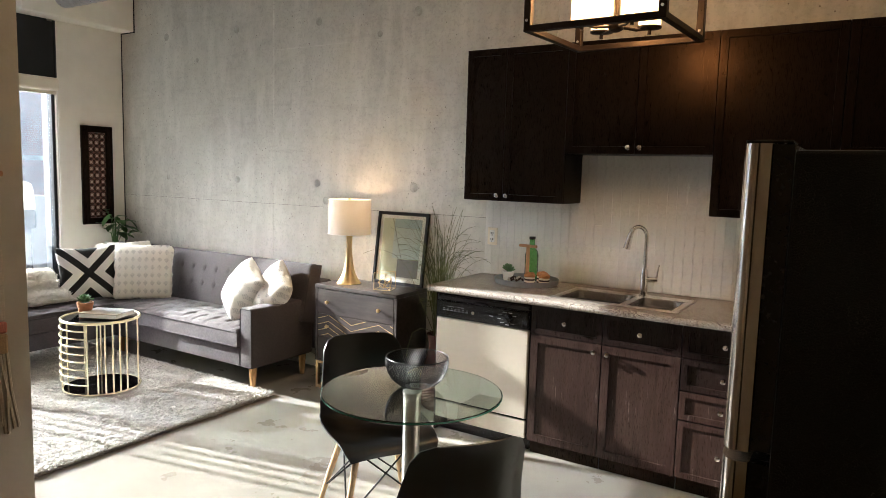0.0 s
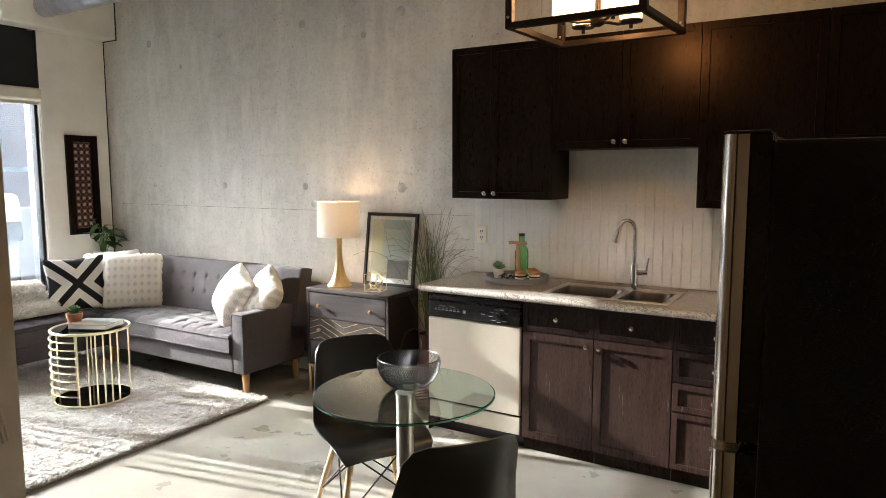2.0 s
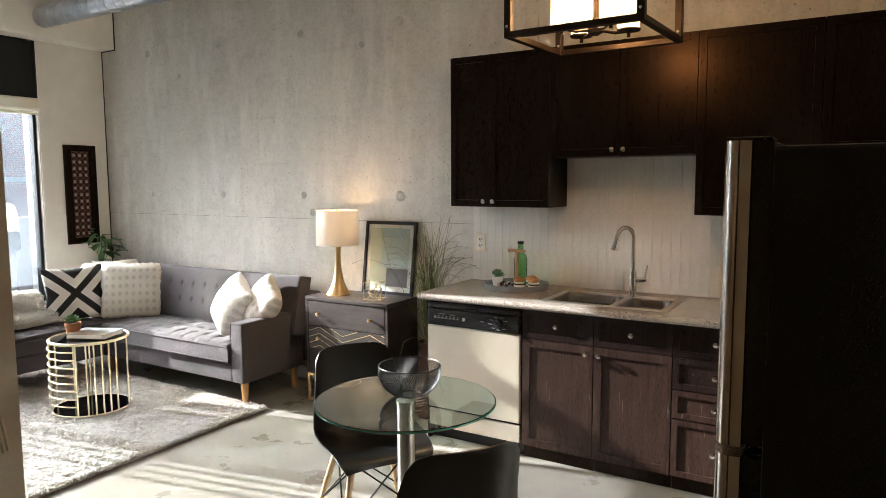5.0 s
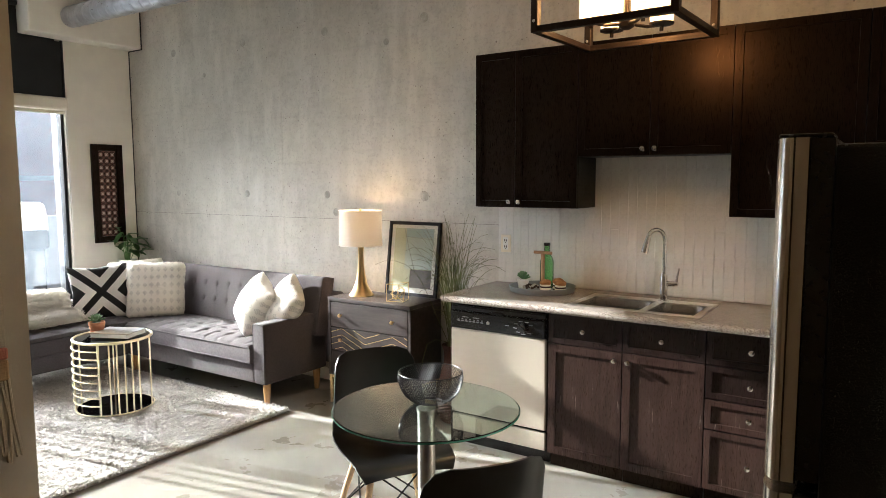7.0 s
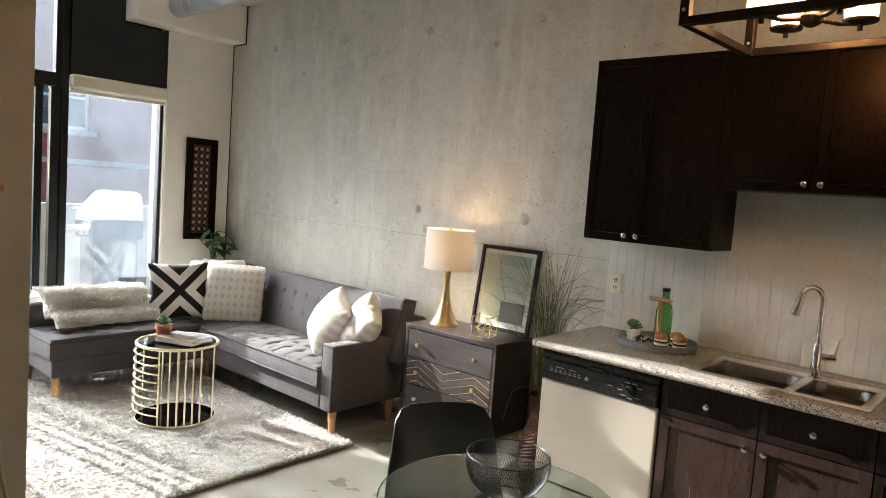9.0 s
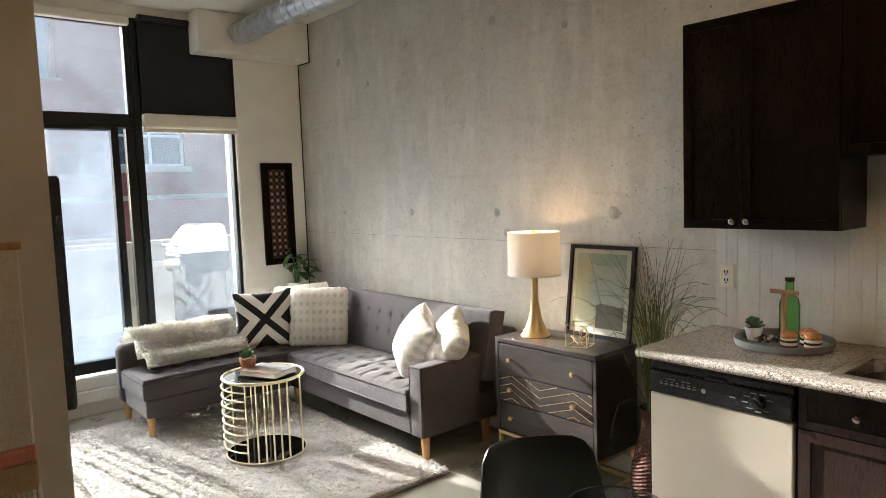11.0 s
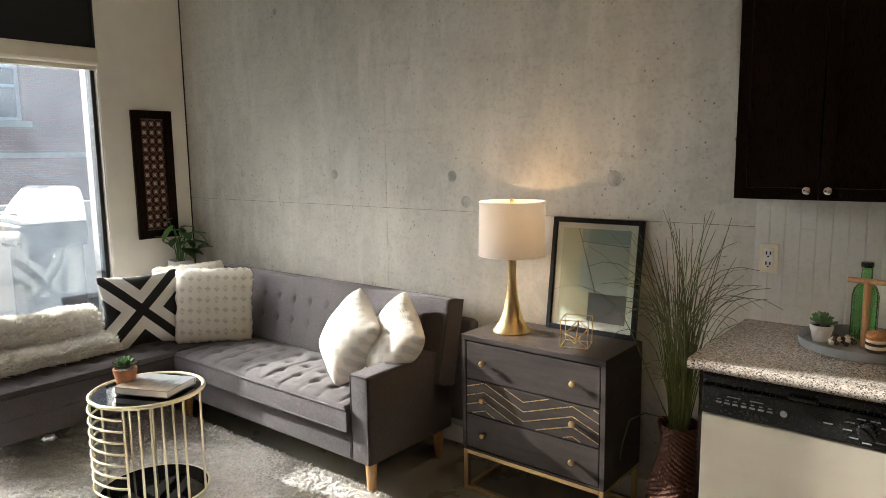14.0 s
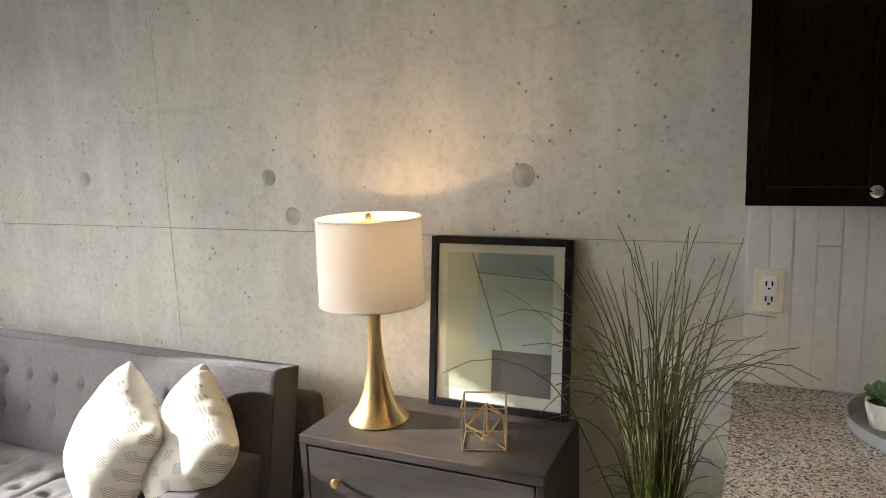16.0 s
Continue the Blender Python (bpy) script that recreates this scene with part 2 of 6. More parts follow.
def thin_glass_mat():
    """A thin clear sheet: see-through, with a mirror's gloss at its face."""
    m, t, p = nodes_of("picture_glass")
    see, gloss, mix = (t.nodes.new("ShaderNode" + k) for k in ("BsdfTransparent", "BsdfGlossy", "MixShader"))
    see.inputs[0].default_value = (0.96, 0.98, 0.97, 1)
    gloss.inputs["Roughness"].default_value = 0.02
    mix.inputs[0].default_value = 0.05
    t.links.new(see.outputs[0], mix.inputs[1])
    t.links.new(gloss.outputs[0], mix.inputs[2])
    t.links.new(mix.outputs[0], t.nodes["Material Output"].inputs[0])
    return m


MAT_PICGLASS = thin_glass_mat()
MAT_TABLEGLASS = glass_mat("green_edged_glass", (0.80, 0.93, 0.87))
MAT_TILE = plain("white_glazed_tile", (0.64, 0.62, 0.57), 0.3, var=0.05, scale=9, grain=60, relief=0.05)
MAT_GROUT = plain("pale_grout", (0.60, 0.58, 0.54), 0.9, var=0.1)
# The orange specular tint puts the lantern's warm glow into the gloss colour.
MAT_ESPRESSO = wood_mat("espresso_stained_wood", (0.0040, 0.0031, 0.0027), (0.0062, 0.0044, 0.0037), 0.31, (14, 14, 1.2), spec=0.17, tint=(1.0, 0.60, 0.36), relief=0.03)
# Worn lower fronts; their lighter reddish base holds the bounced sunlight in the colour.
MAT_WORN_LIT = wood_mat("worn_lit_espresso_wood", (0.020, 0.0105, 0.0082), (0.042, 0.0235, 0.0185), 0.32, (14, 14, 1.2), wear=(0.44, 0.37, 0.33), spec=0.25, relief=0.10)
# Scuffed upper drawers; the shade under the worktop is darkened into the base.
MAT_SCUFFED_SHADED = wood_mat("scuffed_shaded_espresso_wood", (0.0085, 0.0048, 0.0038), (0.0175, 0.0100, 0.0080), 0.32, (14, 14, 1.2), wear=(0.30, 0.25, 0.22), spec=0.22, relief=0.08)
MAT_STEEL = plain("brushed_steel", (0.60, 0.57, 0.53), 0.3, 1.0, var=0.05, grain=60, relief=0.04, stretch=(40, 1, 40))
MAT_DWPANEL = plain("almond_steel_panel", (0.52, 0.47, 0.385), 0.36, 0.25, var=0.03, scale=2.0, grain=160, relief=0.03, stretch=(1, 1, 8))
MAT_FRIDGESTEEL = plain("satin_fridge_steel", (0.82, 0.78, 0.72), 0.20, 1.0, var=0.02, relief=0.0, rvar=0.02)
# Brushed steel darkened for the bowls: the shade inside them is in the colour.
MAT_SINK = plain("shaded_sink_steel", (0.27, 0.25, 0.225), 0.27, 1.0, var=0.08, grain=60, relief=0.04, stretch=(40, 1, 40))
MAT_CHROME = plain("polished_chrome", (0.80, 0.79, 0.77), 0.08, 1.0, var=0.03, relief=0.0, rvar=0.04)
MAT_BLACKPLASTIC = plain("black_plastic", (0.010, 0.010, 0.011), 0.26, var=0.08, relief=0.0, rvar=0.03)
MAT_FRIDGESIDE = plain("black_pebbled_steel", (0.006, 0.006, 0.006), 0.34, var=0.2, grain=420, relief=0.5)
MAT_GRANITE = granite_mat()
MAT_SOFA = fabric_mat("grey_woven_upholstery", (0.056, 0.048, 0.050), (0.102, 0.088, 0.091), 520, 0.7)
MAT_PIPING = fabric_mat("grey_piping", (0.036, 0.031, 0.032), (0.066, 0.057, 0.059), 520, 0.4)
MAT_LEGWOOD = wood_mat("honey_oak", (0.42, 0.22, 0.075), (0.58, 0.34, 0.14), 0.4, (10, 10, 1))
MAT_PALEWOOD = wood_mat("pale_beech", (0.55, 0.36, 0.18), (0.68, 0.48, 0.27), 0.4, (10, 10, 1))
MAT_DRESSER = wood_mat("dark_stained_mango_wood", (0.025, 0.0195, 0.018), (0.056, 0.044, 0.040), 0.40, (1.3, 12, 12))
MAT_GOLD = plain("brushed_brass", (0.80, 0.60, 0.31), 0.30, 1.0, var=0.03, grain=60, relief=0.02, stretch=(1, 1, 30), rvar=0.04)
MAT_PALEGOLD = plain("pale_gold_wire", (0.86, 0.78, 0.56), 0.42, 0.85, var=0.02, relief=0.0, rvar=0.02)
MAT_INLAY = plain("brass_inlay", (0.72, 0.56, 0.28), 0.32, 0.9, var=0.1, relief=0.02)


def cover_mat():
    """A printed picture: dark hills under a pale sky."""
    m, t, p = nodes_of("landscape_print")
    sp = t.nodes.new("ShaderNodeSeparateXYZ")
    t.links.new(coords(t), sp.inputs[0])
    hills = mathn(t, 'ADD', mathn(t, 'MULTIPLY', sp.outputs[1], 4.0), mathn(t, 'MULTIPLY', noise_tex(t, coords(t), 16, 6), 0.9))
    c = ramp(t, hills, [(0.20, (0.30, 0.24, 0.17)), (0.42, (0.10, 0.085, 0.075)), (0.5, (0.20, 0.21, 0.23)), (0.62, (0.46, 0.48, 0.50))])
    t.links.new(c, p.inputs["Base Color"])
    p.inputs["Roughness"].default_value = 0.28
    return m


MAT_COVER = cover_mat()
MAT_BLACKGLASS = plain("black_glass", (0.004, 0.004, 0.005), 0.04, var=0.1, relief=0.0, rvar=0.02)
MAT_BRONZE = plain("dark_bronze", (0.045, 0.030, 0.022), 0.38, 0.8, var=0.25, relief=0.08)


def linen_mat():
    """Thin shade linen that the bulb inside shines through."""
    m, t, p = nodes_of("linen_shade")
    wv = mathn(t, 'ADD', mathn(t, 'MULTIPLY', noise_tex(t, coords(t, (1, 1, 0.06)), 330, 2), 0.5), mathn(t, 'MULTIPLY', noise_tex(t, coords(t, (0.1, 0.1, 1)), 330, 2), 0.5))
    c = mixc(t, wv, (0.66, 0.625, 0.585), (0.78, 0.745, 0.70))
    t.links.new(c, p.inputs["Base Color"])
    p.inputs["Roughness"].default_value = 0.9
    thin, mix = t.nodes.new("ShaderNodeBsdfTranslucent"), t.nodes.new("ShaderNodeMixShader")
    mix.inputs[0].default_value = 0.13
    t.links.new(c, thin.inputs[0])
    t.links.new(p.outputs[0], mix.inputs[1])
    t.links.new(thin.outputs[0], mix.inputs[2])
    t.links.new(mix.outputs[0], t.nodes["Material Output"].inputs[0])
    return m


MAT_SHADE = linen_mat()
MAT_LAMPGLASS = glow_mat("lit_opal_glass", (1.0, 0.60, 0.25), 0.85)
MAT_SHELL = plain("black_moulded_shell", (0.006, 0.006, 0.006), 0.32, var=0.08, relief=0.0, grain=300, rvar=0.04)
MAT_BLACKWIRE = plain("black_wire", (0.015, 0.015, 0.015), 0.35, 0.6, var=0.1, relief=0.0)
MAT_RUG = plain("grey_shag_pile", (0.66, 0.635, 0.60), 0.95, var=0.16, scale=16, grain=140, relief=0.8, world=True)


def yarn_mat():
    """Shag yarn, each tuft its own shade between grey and ivory."""
    m, t, p = nodes_of("ivory_grey_yarn")
    g = t.nodes.new("ShaderNodeNewGeometry")
    c = ramp(t, g.outputs["Random Per Island"], [(0.0, (0.50, 0.475, 0.445)), (0.3, (0.64, 0.61, 0.575)), (0.7, (0.76, 0.735, 0.695)), (1.0, (0.84, 0.815, 0.775))])
    c = mixc(t, ramp(t, noise_tex(t, world_coords(t), 9, 4), [(0.35, 0.25), (0.6, 0.0)]), c, (0.42, 0.41, 0.40))
    t.links.new(c, p.inputs["Base Color"])
    p.inputs["Roughness"].default_value = 0.95
    thin, mix = t.nodes.new("ShaderNodeBsdfTranslucent"), t.nodes.new("ShaderNodeMixShader")
    mix.inputs[0].default_value = 0.42
    t.links.new(c, thin.inputs[0])
    t.links.new(p.outputs[0], mix.inputs[1])
    t.links.new(thin.outputs[0], mix.inputs[2])
    t.links.new(mix.outputs[0], t.nodes["Material Output"].inputs[0])
    return m


MAT_RUGPILE = yarn_mat()


def fur_mat():
    """Pale pile that lets light through."""
    m, t, p = nodes_of("cream_faux_fur")
    c = mixc(t, ramp(t, noise_tex(t, world_coords(t), 24, 5), [(0.35, 0.0), (0.65, 1.0)]), (0.93, 0.905, 0.85), (0.97, 0.955, 0.92))
    t.links.new(c, p.inputs["Base Color"])
    p.inputs["Roughness"].default_value = 0.95
    thin, mix = t.nodes.new("ShaderNodeBsdfTranslucent"), t.nodes.new("ShaderNodeMixShader")
    mix.inputs[0].default_value = 0.5
    t.links.new(c, thin.inputs[0])
    t.links.new(p.outputs[0], mix.inputs[1])
    t.links.new(thin.outputs[0], mix.inputs[2])
    t.links.new(mix.outputs[0], t.nodes["Material Output"].inputs[0])
    return m


MAT_FUR = fur_mat()
MAT_PAPER = plain("white_paper", (0.84, 0.83, 0.80), 0.8, var=0.04, relief=0.05)
MAT_TERRA = plain("terracotta", (0.50, 0.21, 0.10), 0.8, var=0.12, relief=0.2)
MAT_CERAMIC = plain("white_ceramic", (0.76, 0.75, 0.72), 0.35, var=0.04, relief=0.05)
MAT_LEAF = plain("green_leaf", (0.085, 0.19, 0.050), 0.42, var=0.35, scale=20, grain=80)
MAT_SUCC = plain("succulent_green", (0.10, 0.20, 0.07), 0.5, var=0.3, scale=30)
MAT_GRASS = plain("grass_blade", (0.090, 0.100, 0.024), 0.5, var=0.55, scale=9, grain=60)
MAT_SOIL = plain("dark_soil", (0.03, 0.02, 0.015), 0.95, var=0.3, relief=0.6)
MAT_WICKER = plain("dark_wicker", (0.085, 0.036, 0.022), 0.8, var=0.35, grain=90, relief=0.4, spec=0.2)
MAT_TRAY = plain("grey_cement_tray", (0.24, 0.25, 0.26), 0.6, var=0.1, relief=0.15)
MAT_BOTTLE = glass_mat("green_bottle_glass", (0.50, 0.84, 0.46), 0.01)
MAT_ACACIA = wood_mat("acacia_wood", (0.36, 0.17, 0.07), (0.55, 0.29, 0.13), 0.45, (12, 12, 1))
MAT_CRUST = plain("baked_crust", (0.46, 0.20, 0.06), 0.75, var=0.35, scale=60, grain=200, relief=0.7)
MAT_CREAMFILL = plain("cream_filling", (0.78, 0.70, 0.54), 0.7, var=0.08, relief=0.3)
MAT_CHOC = plain("dark_dough", (0.045, 0.022, 0.012), 0.7, var=0.3, relief=0.4)
MAT_GALV = plain("galvanised_steel", (0.55, 0.57, 0.60), 0.36, 0.9, var=0.14, scale=12, grain=30, relief=0.05)
MAT_BRICK = brick_mat()
MAT_STONE = plain("pale_stone", (0.50, 0.46, 0.40), 0.85, var=0.12, world=True)
MAT_DECK = plain("balcony_concrete", (0.27, 0.265, 0.255), 0.9, var=0.15, world=True)
MAT_GRILLCOVER = plain("silver_grill_lid", (0.62, 0.62, 0.62), 0.25, 0.9, var=0.05)
MAT_DARKGLASS = plain("dark_window_pane", (0.03, 0.04, 0.05), 0.08, var=0.2, relief=0.0)
MAT_MACRAME = fabric_mat("ecru_cotton_cord", (0.52, 0.46, 0.36), (0.66, 0.59, 0.48), 260, 0.8)
MAT_PINK = fabric_mat("rose_yarn", (0.55, 0.20, 0.15), (0.66, 0.28, 0.2), 260, 0.8)
MAT_TAN = fabric_mat("tan_yarn", (0.36, 0.24, 0.12), (0.48, 0.33, 0.18), 260, 0.8)
MAT_JOINT = plain("dark_panel_joint", (0.10, 0.092, 0.08), 0.9, var=0.2, world=True)
MAT_PLUG = plain("grout_plug", (0.42, 0.40, 0.35), 0.85, var=0.3, scale=18, relief=0.3, world=True)


def cross_pillow_mat():
    """Black cross with chevrons on white, in the pillow's own plane."""
    m, t, p = nodes_of("black_and_white_print")
    s = t.nodes.new("ShaderNodeSeparateXYZ")
    t.links.new(coords(t), s.inputs[0])
    ax, ay = mathn(t, 'ABSOLUTE', s.outputs[0]), mathn(t, 'ABSOLUTE', s.outputs[2])
    d = mathn(t, 'ABSOLUTE', mathn(t, 'SUBTRACT', ax, ay))
    arm = mathn(t, 'LESS_THAN', d, 0.036)
    outer = mathn(t, 'GREATER_THAN', d, 0.118)
    dark = mathn(t, 'MAXIMUM', arm, outer)
    wv = noise_tex(t, coords(t), 420, 2)
    white = mixc(t, wv, (0.72, 0.70, 0.665), (0.86, 0.845, 0.81))
    black = mixc(t, wv, (0.008, 0.008, 0.009), (0.022, 0.022, 0.022))
    t.links.new(mixc(t, dark, white, black), p.inputs["Base Color"])
    p.inputs["Roughness"].default_value = 0.9
    bump(t, p, wv, 0.4, 0.002)
    return m


def diamond_pillow_mat():
    """Small rows of grey diamonds woven into cream cotton."""
    m, t, p = nodes_of("cream_diamond_weave")
    s = t.nodes.new("ShaderNodeSeparateXYZ")
    t.links.new(coords(t), s.inputs[0])
    px = mathn(t, 'ABSOLUTE', mathn(t, 'SUBTRACT', mathn(t, 'FRACT', mathn(t, 'MULTIPLY', s.outputs[0], 19.0)), 0.5))
    pz = mathn(t, 'ABSOLUTE', mathn(t, 'SUBTRACT', mathn(t, 'FRACT', mathn(t, 'MULTIPLY', s.outputs[2], 15.0)), 0.5))
    dia = mathn(t, 'LESS_THAN', mathn(t, 'ADD', px, pz), 0.36)
    line = mathn(t, 'GREATER_THAN', mathn(t, 'FRACT', mathn(t, 'MULTIPLY', s.outputs[2], 135.0)), 0.5)
    ink = mathn(t, 'MULTIPLY', mathn(t, 'MULTIPLY', dia, line), 0.48)
    wv = noise_tex(t, coords(t, (1, 1, 2)), 260, 2)
    cream = mixc(t, wv, (0.72, 0.68, 0.595), (0.87, 0.835, 0.76))
    t.links.new(mixc(t, ink, cream, (0.15, 0.145, 0.135)), p.inputs["Base Color"])
    p.inputs["Roughness"].default_value = 0.95
    bump(t, p, mathn(t, 'ADD', wv, mathn(t, 'MULTIPLY', dia, 0.7)), 0.7, 0.004)
    return m


MAT_CROSS = cross_pillow_mat()
MAT_DIAMOND = diamond_pillow_mat()


# ---- builders ----
def bm_new():
    return bmesh.new()


def add_box(bm, lo, hi, bev=0.0, seg=2):
    r = bmesh.ops.create_cube(bm, size=1.0)
    vs = r["verts"]
    for v in vs:
        v.co = Vector([lo[i] + (v.co[i] + 0.5) * (hi[i] - lo[i]) for i in range(3)])
    if bev > 0:
        es = list({e for v in vs for e in v.link_edges})
        bmesh.ops.bevel(bm, geom=es, offset=bev, segments=seg, profile=0.5, affect='EDGES')
    return bm


def box(lo, hi, bev=0.0, seg=2):
    return add_box(bm_new(), lo, hi, bev, seg)


def add_lathe(bm, prof, at=(0, 0, 0), n=32, caps=True):
    rings = []
    for r, z in prof:
        rings.append([bm.verts.new((at[0] + r * math.cos(2 * math.pi * k / n), at[1] + r * math.sin(2 * math.pi * k / n), at[2] + z)) for k in range(n)])
    for a, b in zip(rings, rings[1:]):
        for k in range(n):
            bm.faces.new((a[k], a[(k + 1) % n], b[(k + 1) % n], b[k]))
    if caps:
        bm.faces.new(list(reversed(rings[0])))
        bm.faces.new(rings[-1])
    return bm


def lathe(prof, at=(0, 0, 0), n=32, caps=True):
    return add_lathe(bm_new(), prof, at, n, caps)


def add_tube(bm, pts, rad, n=8, closed=False):
    """A round bar along points; rad is one radius or one for each point."""
    pts = [Vector(p) for p in pts]
    rings, up = [], None
    for i, p in enumerate(pts):
        a = pts[i - 1] if (i or closed) else p
        b = pts[(i + 1) % len(pts)] if (i + 1 < len(pts) or closed) else p
        d = (b - a).normalized()
        if up is None:
            up = Vector((0, 0, 1)) if abs(d.z) < 0.9 else Vector((1, 0, 0))
        s = d.cross(up).normalized()
        up = s.cross(d).normalized()
        r = rad[i] if isinstance(rad, (list, tuple)) else rad
        rings.append([bm.verts.new(p + (s * math.cos(2 * math.pi * k / n) + up * math.sin(2 * math.pi * k / n)) * r) for k in range(n)])
    pairs = list(zip(rings, rings[1:])) + ([(rings[-1], rings[0])] if closed else [])
    for a, b in pairs:
        for k in range(n):
            bm.faces.new((a[k], a[(k + 1) % n], b[(k + 1) % n], b[k]))
    if not closed:
        bm.faces.new(list(reversed(rings[0])))
        bm.faces.new(rings[-1])
    return bm


def tube(pts, rad, n=8, closed=False):
    return add_tube(bm_new(), pts, rad, n, closed)


def circle(at, r, n=48, a0=0.0, a1=360.0):
    full = abs(a1 - a0) >= 360
    m = n if full else n + 1
    return [(at[0] + r * math.cos(radians(a0 + (a1 - a0) * k / n)), at[1] + r * math.sin(radians(a0 + (a1 - a0) * k / n)), at[2]) for k in range(m)]


def mesh_of(name, bm, mat, smooth=False):
    bmesh.ops.recalc_face_normals(bm, faces=bm.faces[:])
    me = bpy.data.meshes.new(name)
    bm.to_mesh(me)
    bm.free()
    me.materials.append(mat)
    if smooth:
        me.polygons.foreach_set("use_smooth", [True] * len(me.polygons))
        me.set_sharp_from_angle(angle=radians(40))
    return me


BASE = {}


def thing(name, at, label, category, rz=0.0, group="", kind=""):
    """An Empty at a thing's base; its parts are meshes in its own space."""
    ob = new(name)
    ob.empty_display_size = 0.1
    ob.matrix_basis = pose(at[0], at[1], at[2], 0, 0, rz)
    BASE[ob.name] = ob.matrix_basis.copy()
    return tagged(ob, label, category, group, kind)


def part(name, bm, mat, parent, label="", smooth=False, world=False, kind=""):
    """One mesh object under a thing or a part. world: the bmesh is in world metres."""
    base = BASE[parent.name]
    if world:
        bm.transform(base.inverted())
    ob = new(name, mesh_of(name, bm, mat, smooth))
    ob.parent = parent
    BASE[ob.name] = base
    return tagged(ob, label, kind=kind)


def structure(name, bm, mat, label, category, smooth=False):
    ob = new(name, mesh_of(name, bm, mat, smooth))
    BASE[ob.name] = Matrix()
    return tagged(ob, label, category, kind="structure")


def shared(name, me, parent, m):
    """A piece that shares its mesh with its fellows."""
    ob = new(name, me)
    ob.parent = parent
    ob.matrix_basis = m
    return ob


def boards(boxes, bev=0.0):
    bm = bm_new()
    for lo, hi in boxes:
        add_box(bm, lo, hi, bev)
    return bm


def soft_slab(lo, hi, res=0.02, crown=0.015, edge=0.035, dimple=None):
    """An upholstered cushion: a rounded slab with a crowned, dimpled top."""
    bm = bm_new()
    nx, ny = max(8, int((hi[0] - lo[0]) / res)), max(8, int((hi[1] - lo[1]) / res))
    top, bot = [], []
    for j in range(ny + 1):
        rt, rb = [], []
        for i in range(nx + 1):
            x, y = lo[0] + (hi[0] - lo[0]) * i / nx, lo[1] + (hi[1] - lo[1]) * j / ny
            d = min(x - lo[0], hi[0] - x, y - lo[1], hi[1] - y)
            u, w = 2 * i / nx - 1, 2 * j / ny - 1
            round_in = edge - math.sqrt(max(0.0, edge ** 2 - max(0.0, edge - d) ** 2))
            z = hi[2] - round_in + crown * (1 - u ** 4) * (1 - w ** 4)
            if dimple:
                z += dimple(x, y)
            z += 0.003 * noise.noise((x * 6, y * 6, lo[2]))
            rt.append(bm.verts.new((x, y, z)))
            rb.append(bm.verts.new((x, y, lo[2])))
        top.append(rt)
        bot.append(rb)
    for j in range(ny):
        for i in range(nx):
            bm.faces.new((top[j][i], top[j][i + 1], top[j + 1][i + 1], top[j + 1][i]))
    ring_t = top[0][:] + [r[-1] for r in top[1:]] + top[-1][-2::-1] + [r[0] for r in top[-2:0:-1]]
    ring_b = bot[0][:] + [r[-1] for r in bot[1:]] + bot[-1][-2::-1] + [r[0] for r in bot[-2:0:-1]]
    for k in range(len(ring_t)):
        bm.faces.new((ring_t[k], ring_b[k], ring_b[(k + 1) % len(ring_t)], ring_t[(k + 1) % len(ring_t)]))
    bm.faces.new(list(reversed(ring_b)))
    used = set(ring_b)
    bmesh.ops.delete(bm, geom=[v for r in bot for v in r if v not in used], context='VERTS')
    return bm


def tufts(points, depth, width):
    def f(x, y):
        z = 0.0
        for px, py in points:
            d2 = (x - px) ** 2 + (y - py) ** 2
            if d2 < 16 * width ** 2:
                z -= depth * math.exp(-d2 / (2 * width ** 2))
        return z
    return f


def pillow_mesh(w, h, t, seed=0, res=34, pinch=0.055, wavy=0.003):
    """A stuffed cushion standing in its own x-z plane, seams round the edge."""
    bm = bm_new()
    for s in (1, -1):
        g = []
        for j in range(res + 1):
            row = []
            for i in range(res + 1):
                u, v = math.sin(math.pi * (i / res - 0.5)), math.sin(math.pi * (j / res - 0.5))
                px = 1 - pinch * (1 - v * v) * u * u
                pz = 1 - pinch * (1 - u * u) * v * v
                soft = 1 - 0.045 * (u * v) ** 6
                th = t / 2 * (max(0, 1 - abs(u) ** 2.4) ** 0.5) * (max(0, 1 - abs(v) ** 2.4) ** 0.5)
                th *= 1 + 0.14 * noise.noise((u * 1.7 + seed, v * 1.7, s))
                pull = max(0.0, max(abs(u), abs(v)) - 0.55) / 0.45
                th += 0.010 * pull * (1 - max(abs(u), abs(v))) * noise.noise((u * 9 + seed, v * 9, s + 4))
                th += 0.004 * noise.noise((u * 5 + seed, v * 5, s + 8)) * (1 - abs(u)) * (1 - abs(v))
                rim = max(abs(u), abs(v)) ** 8
                wx = wavy * rim * noise.noise((u * 11 + seed, v * 11, 2.5))
                wz = wavy * rim * noise.noise((u * 11, v * 11 + seed, 6.5))
                row.append(bm.verts.new((u * w / 2 * px * soft + wx, s * th, v * h / 2 * pz * soft + wz)))
            g.append(row)
        for j in range(res):
            for i in range(res):
                q = (g[j][i], g[j][i + 1], g[j + 1][i + 1], g[j + 1][i])
                bm.faces.new(q if s < 0 else q[::-1])
    bmesh.ops.remove_doubles(bm, verts=bm.verts[:], dist=0.0005)
    return bm


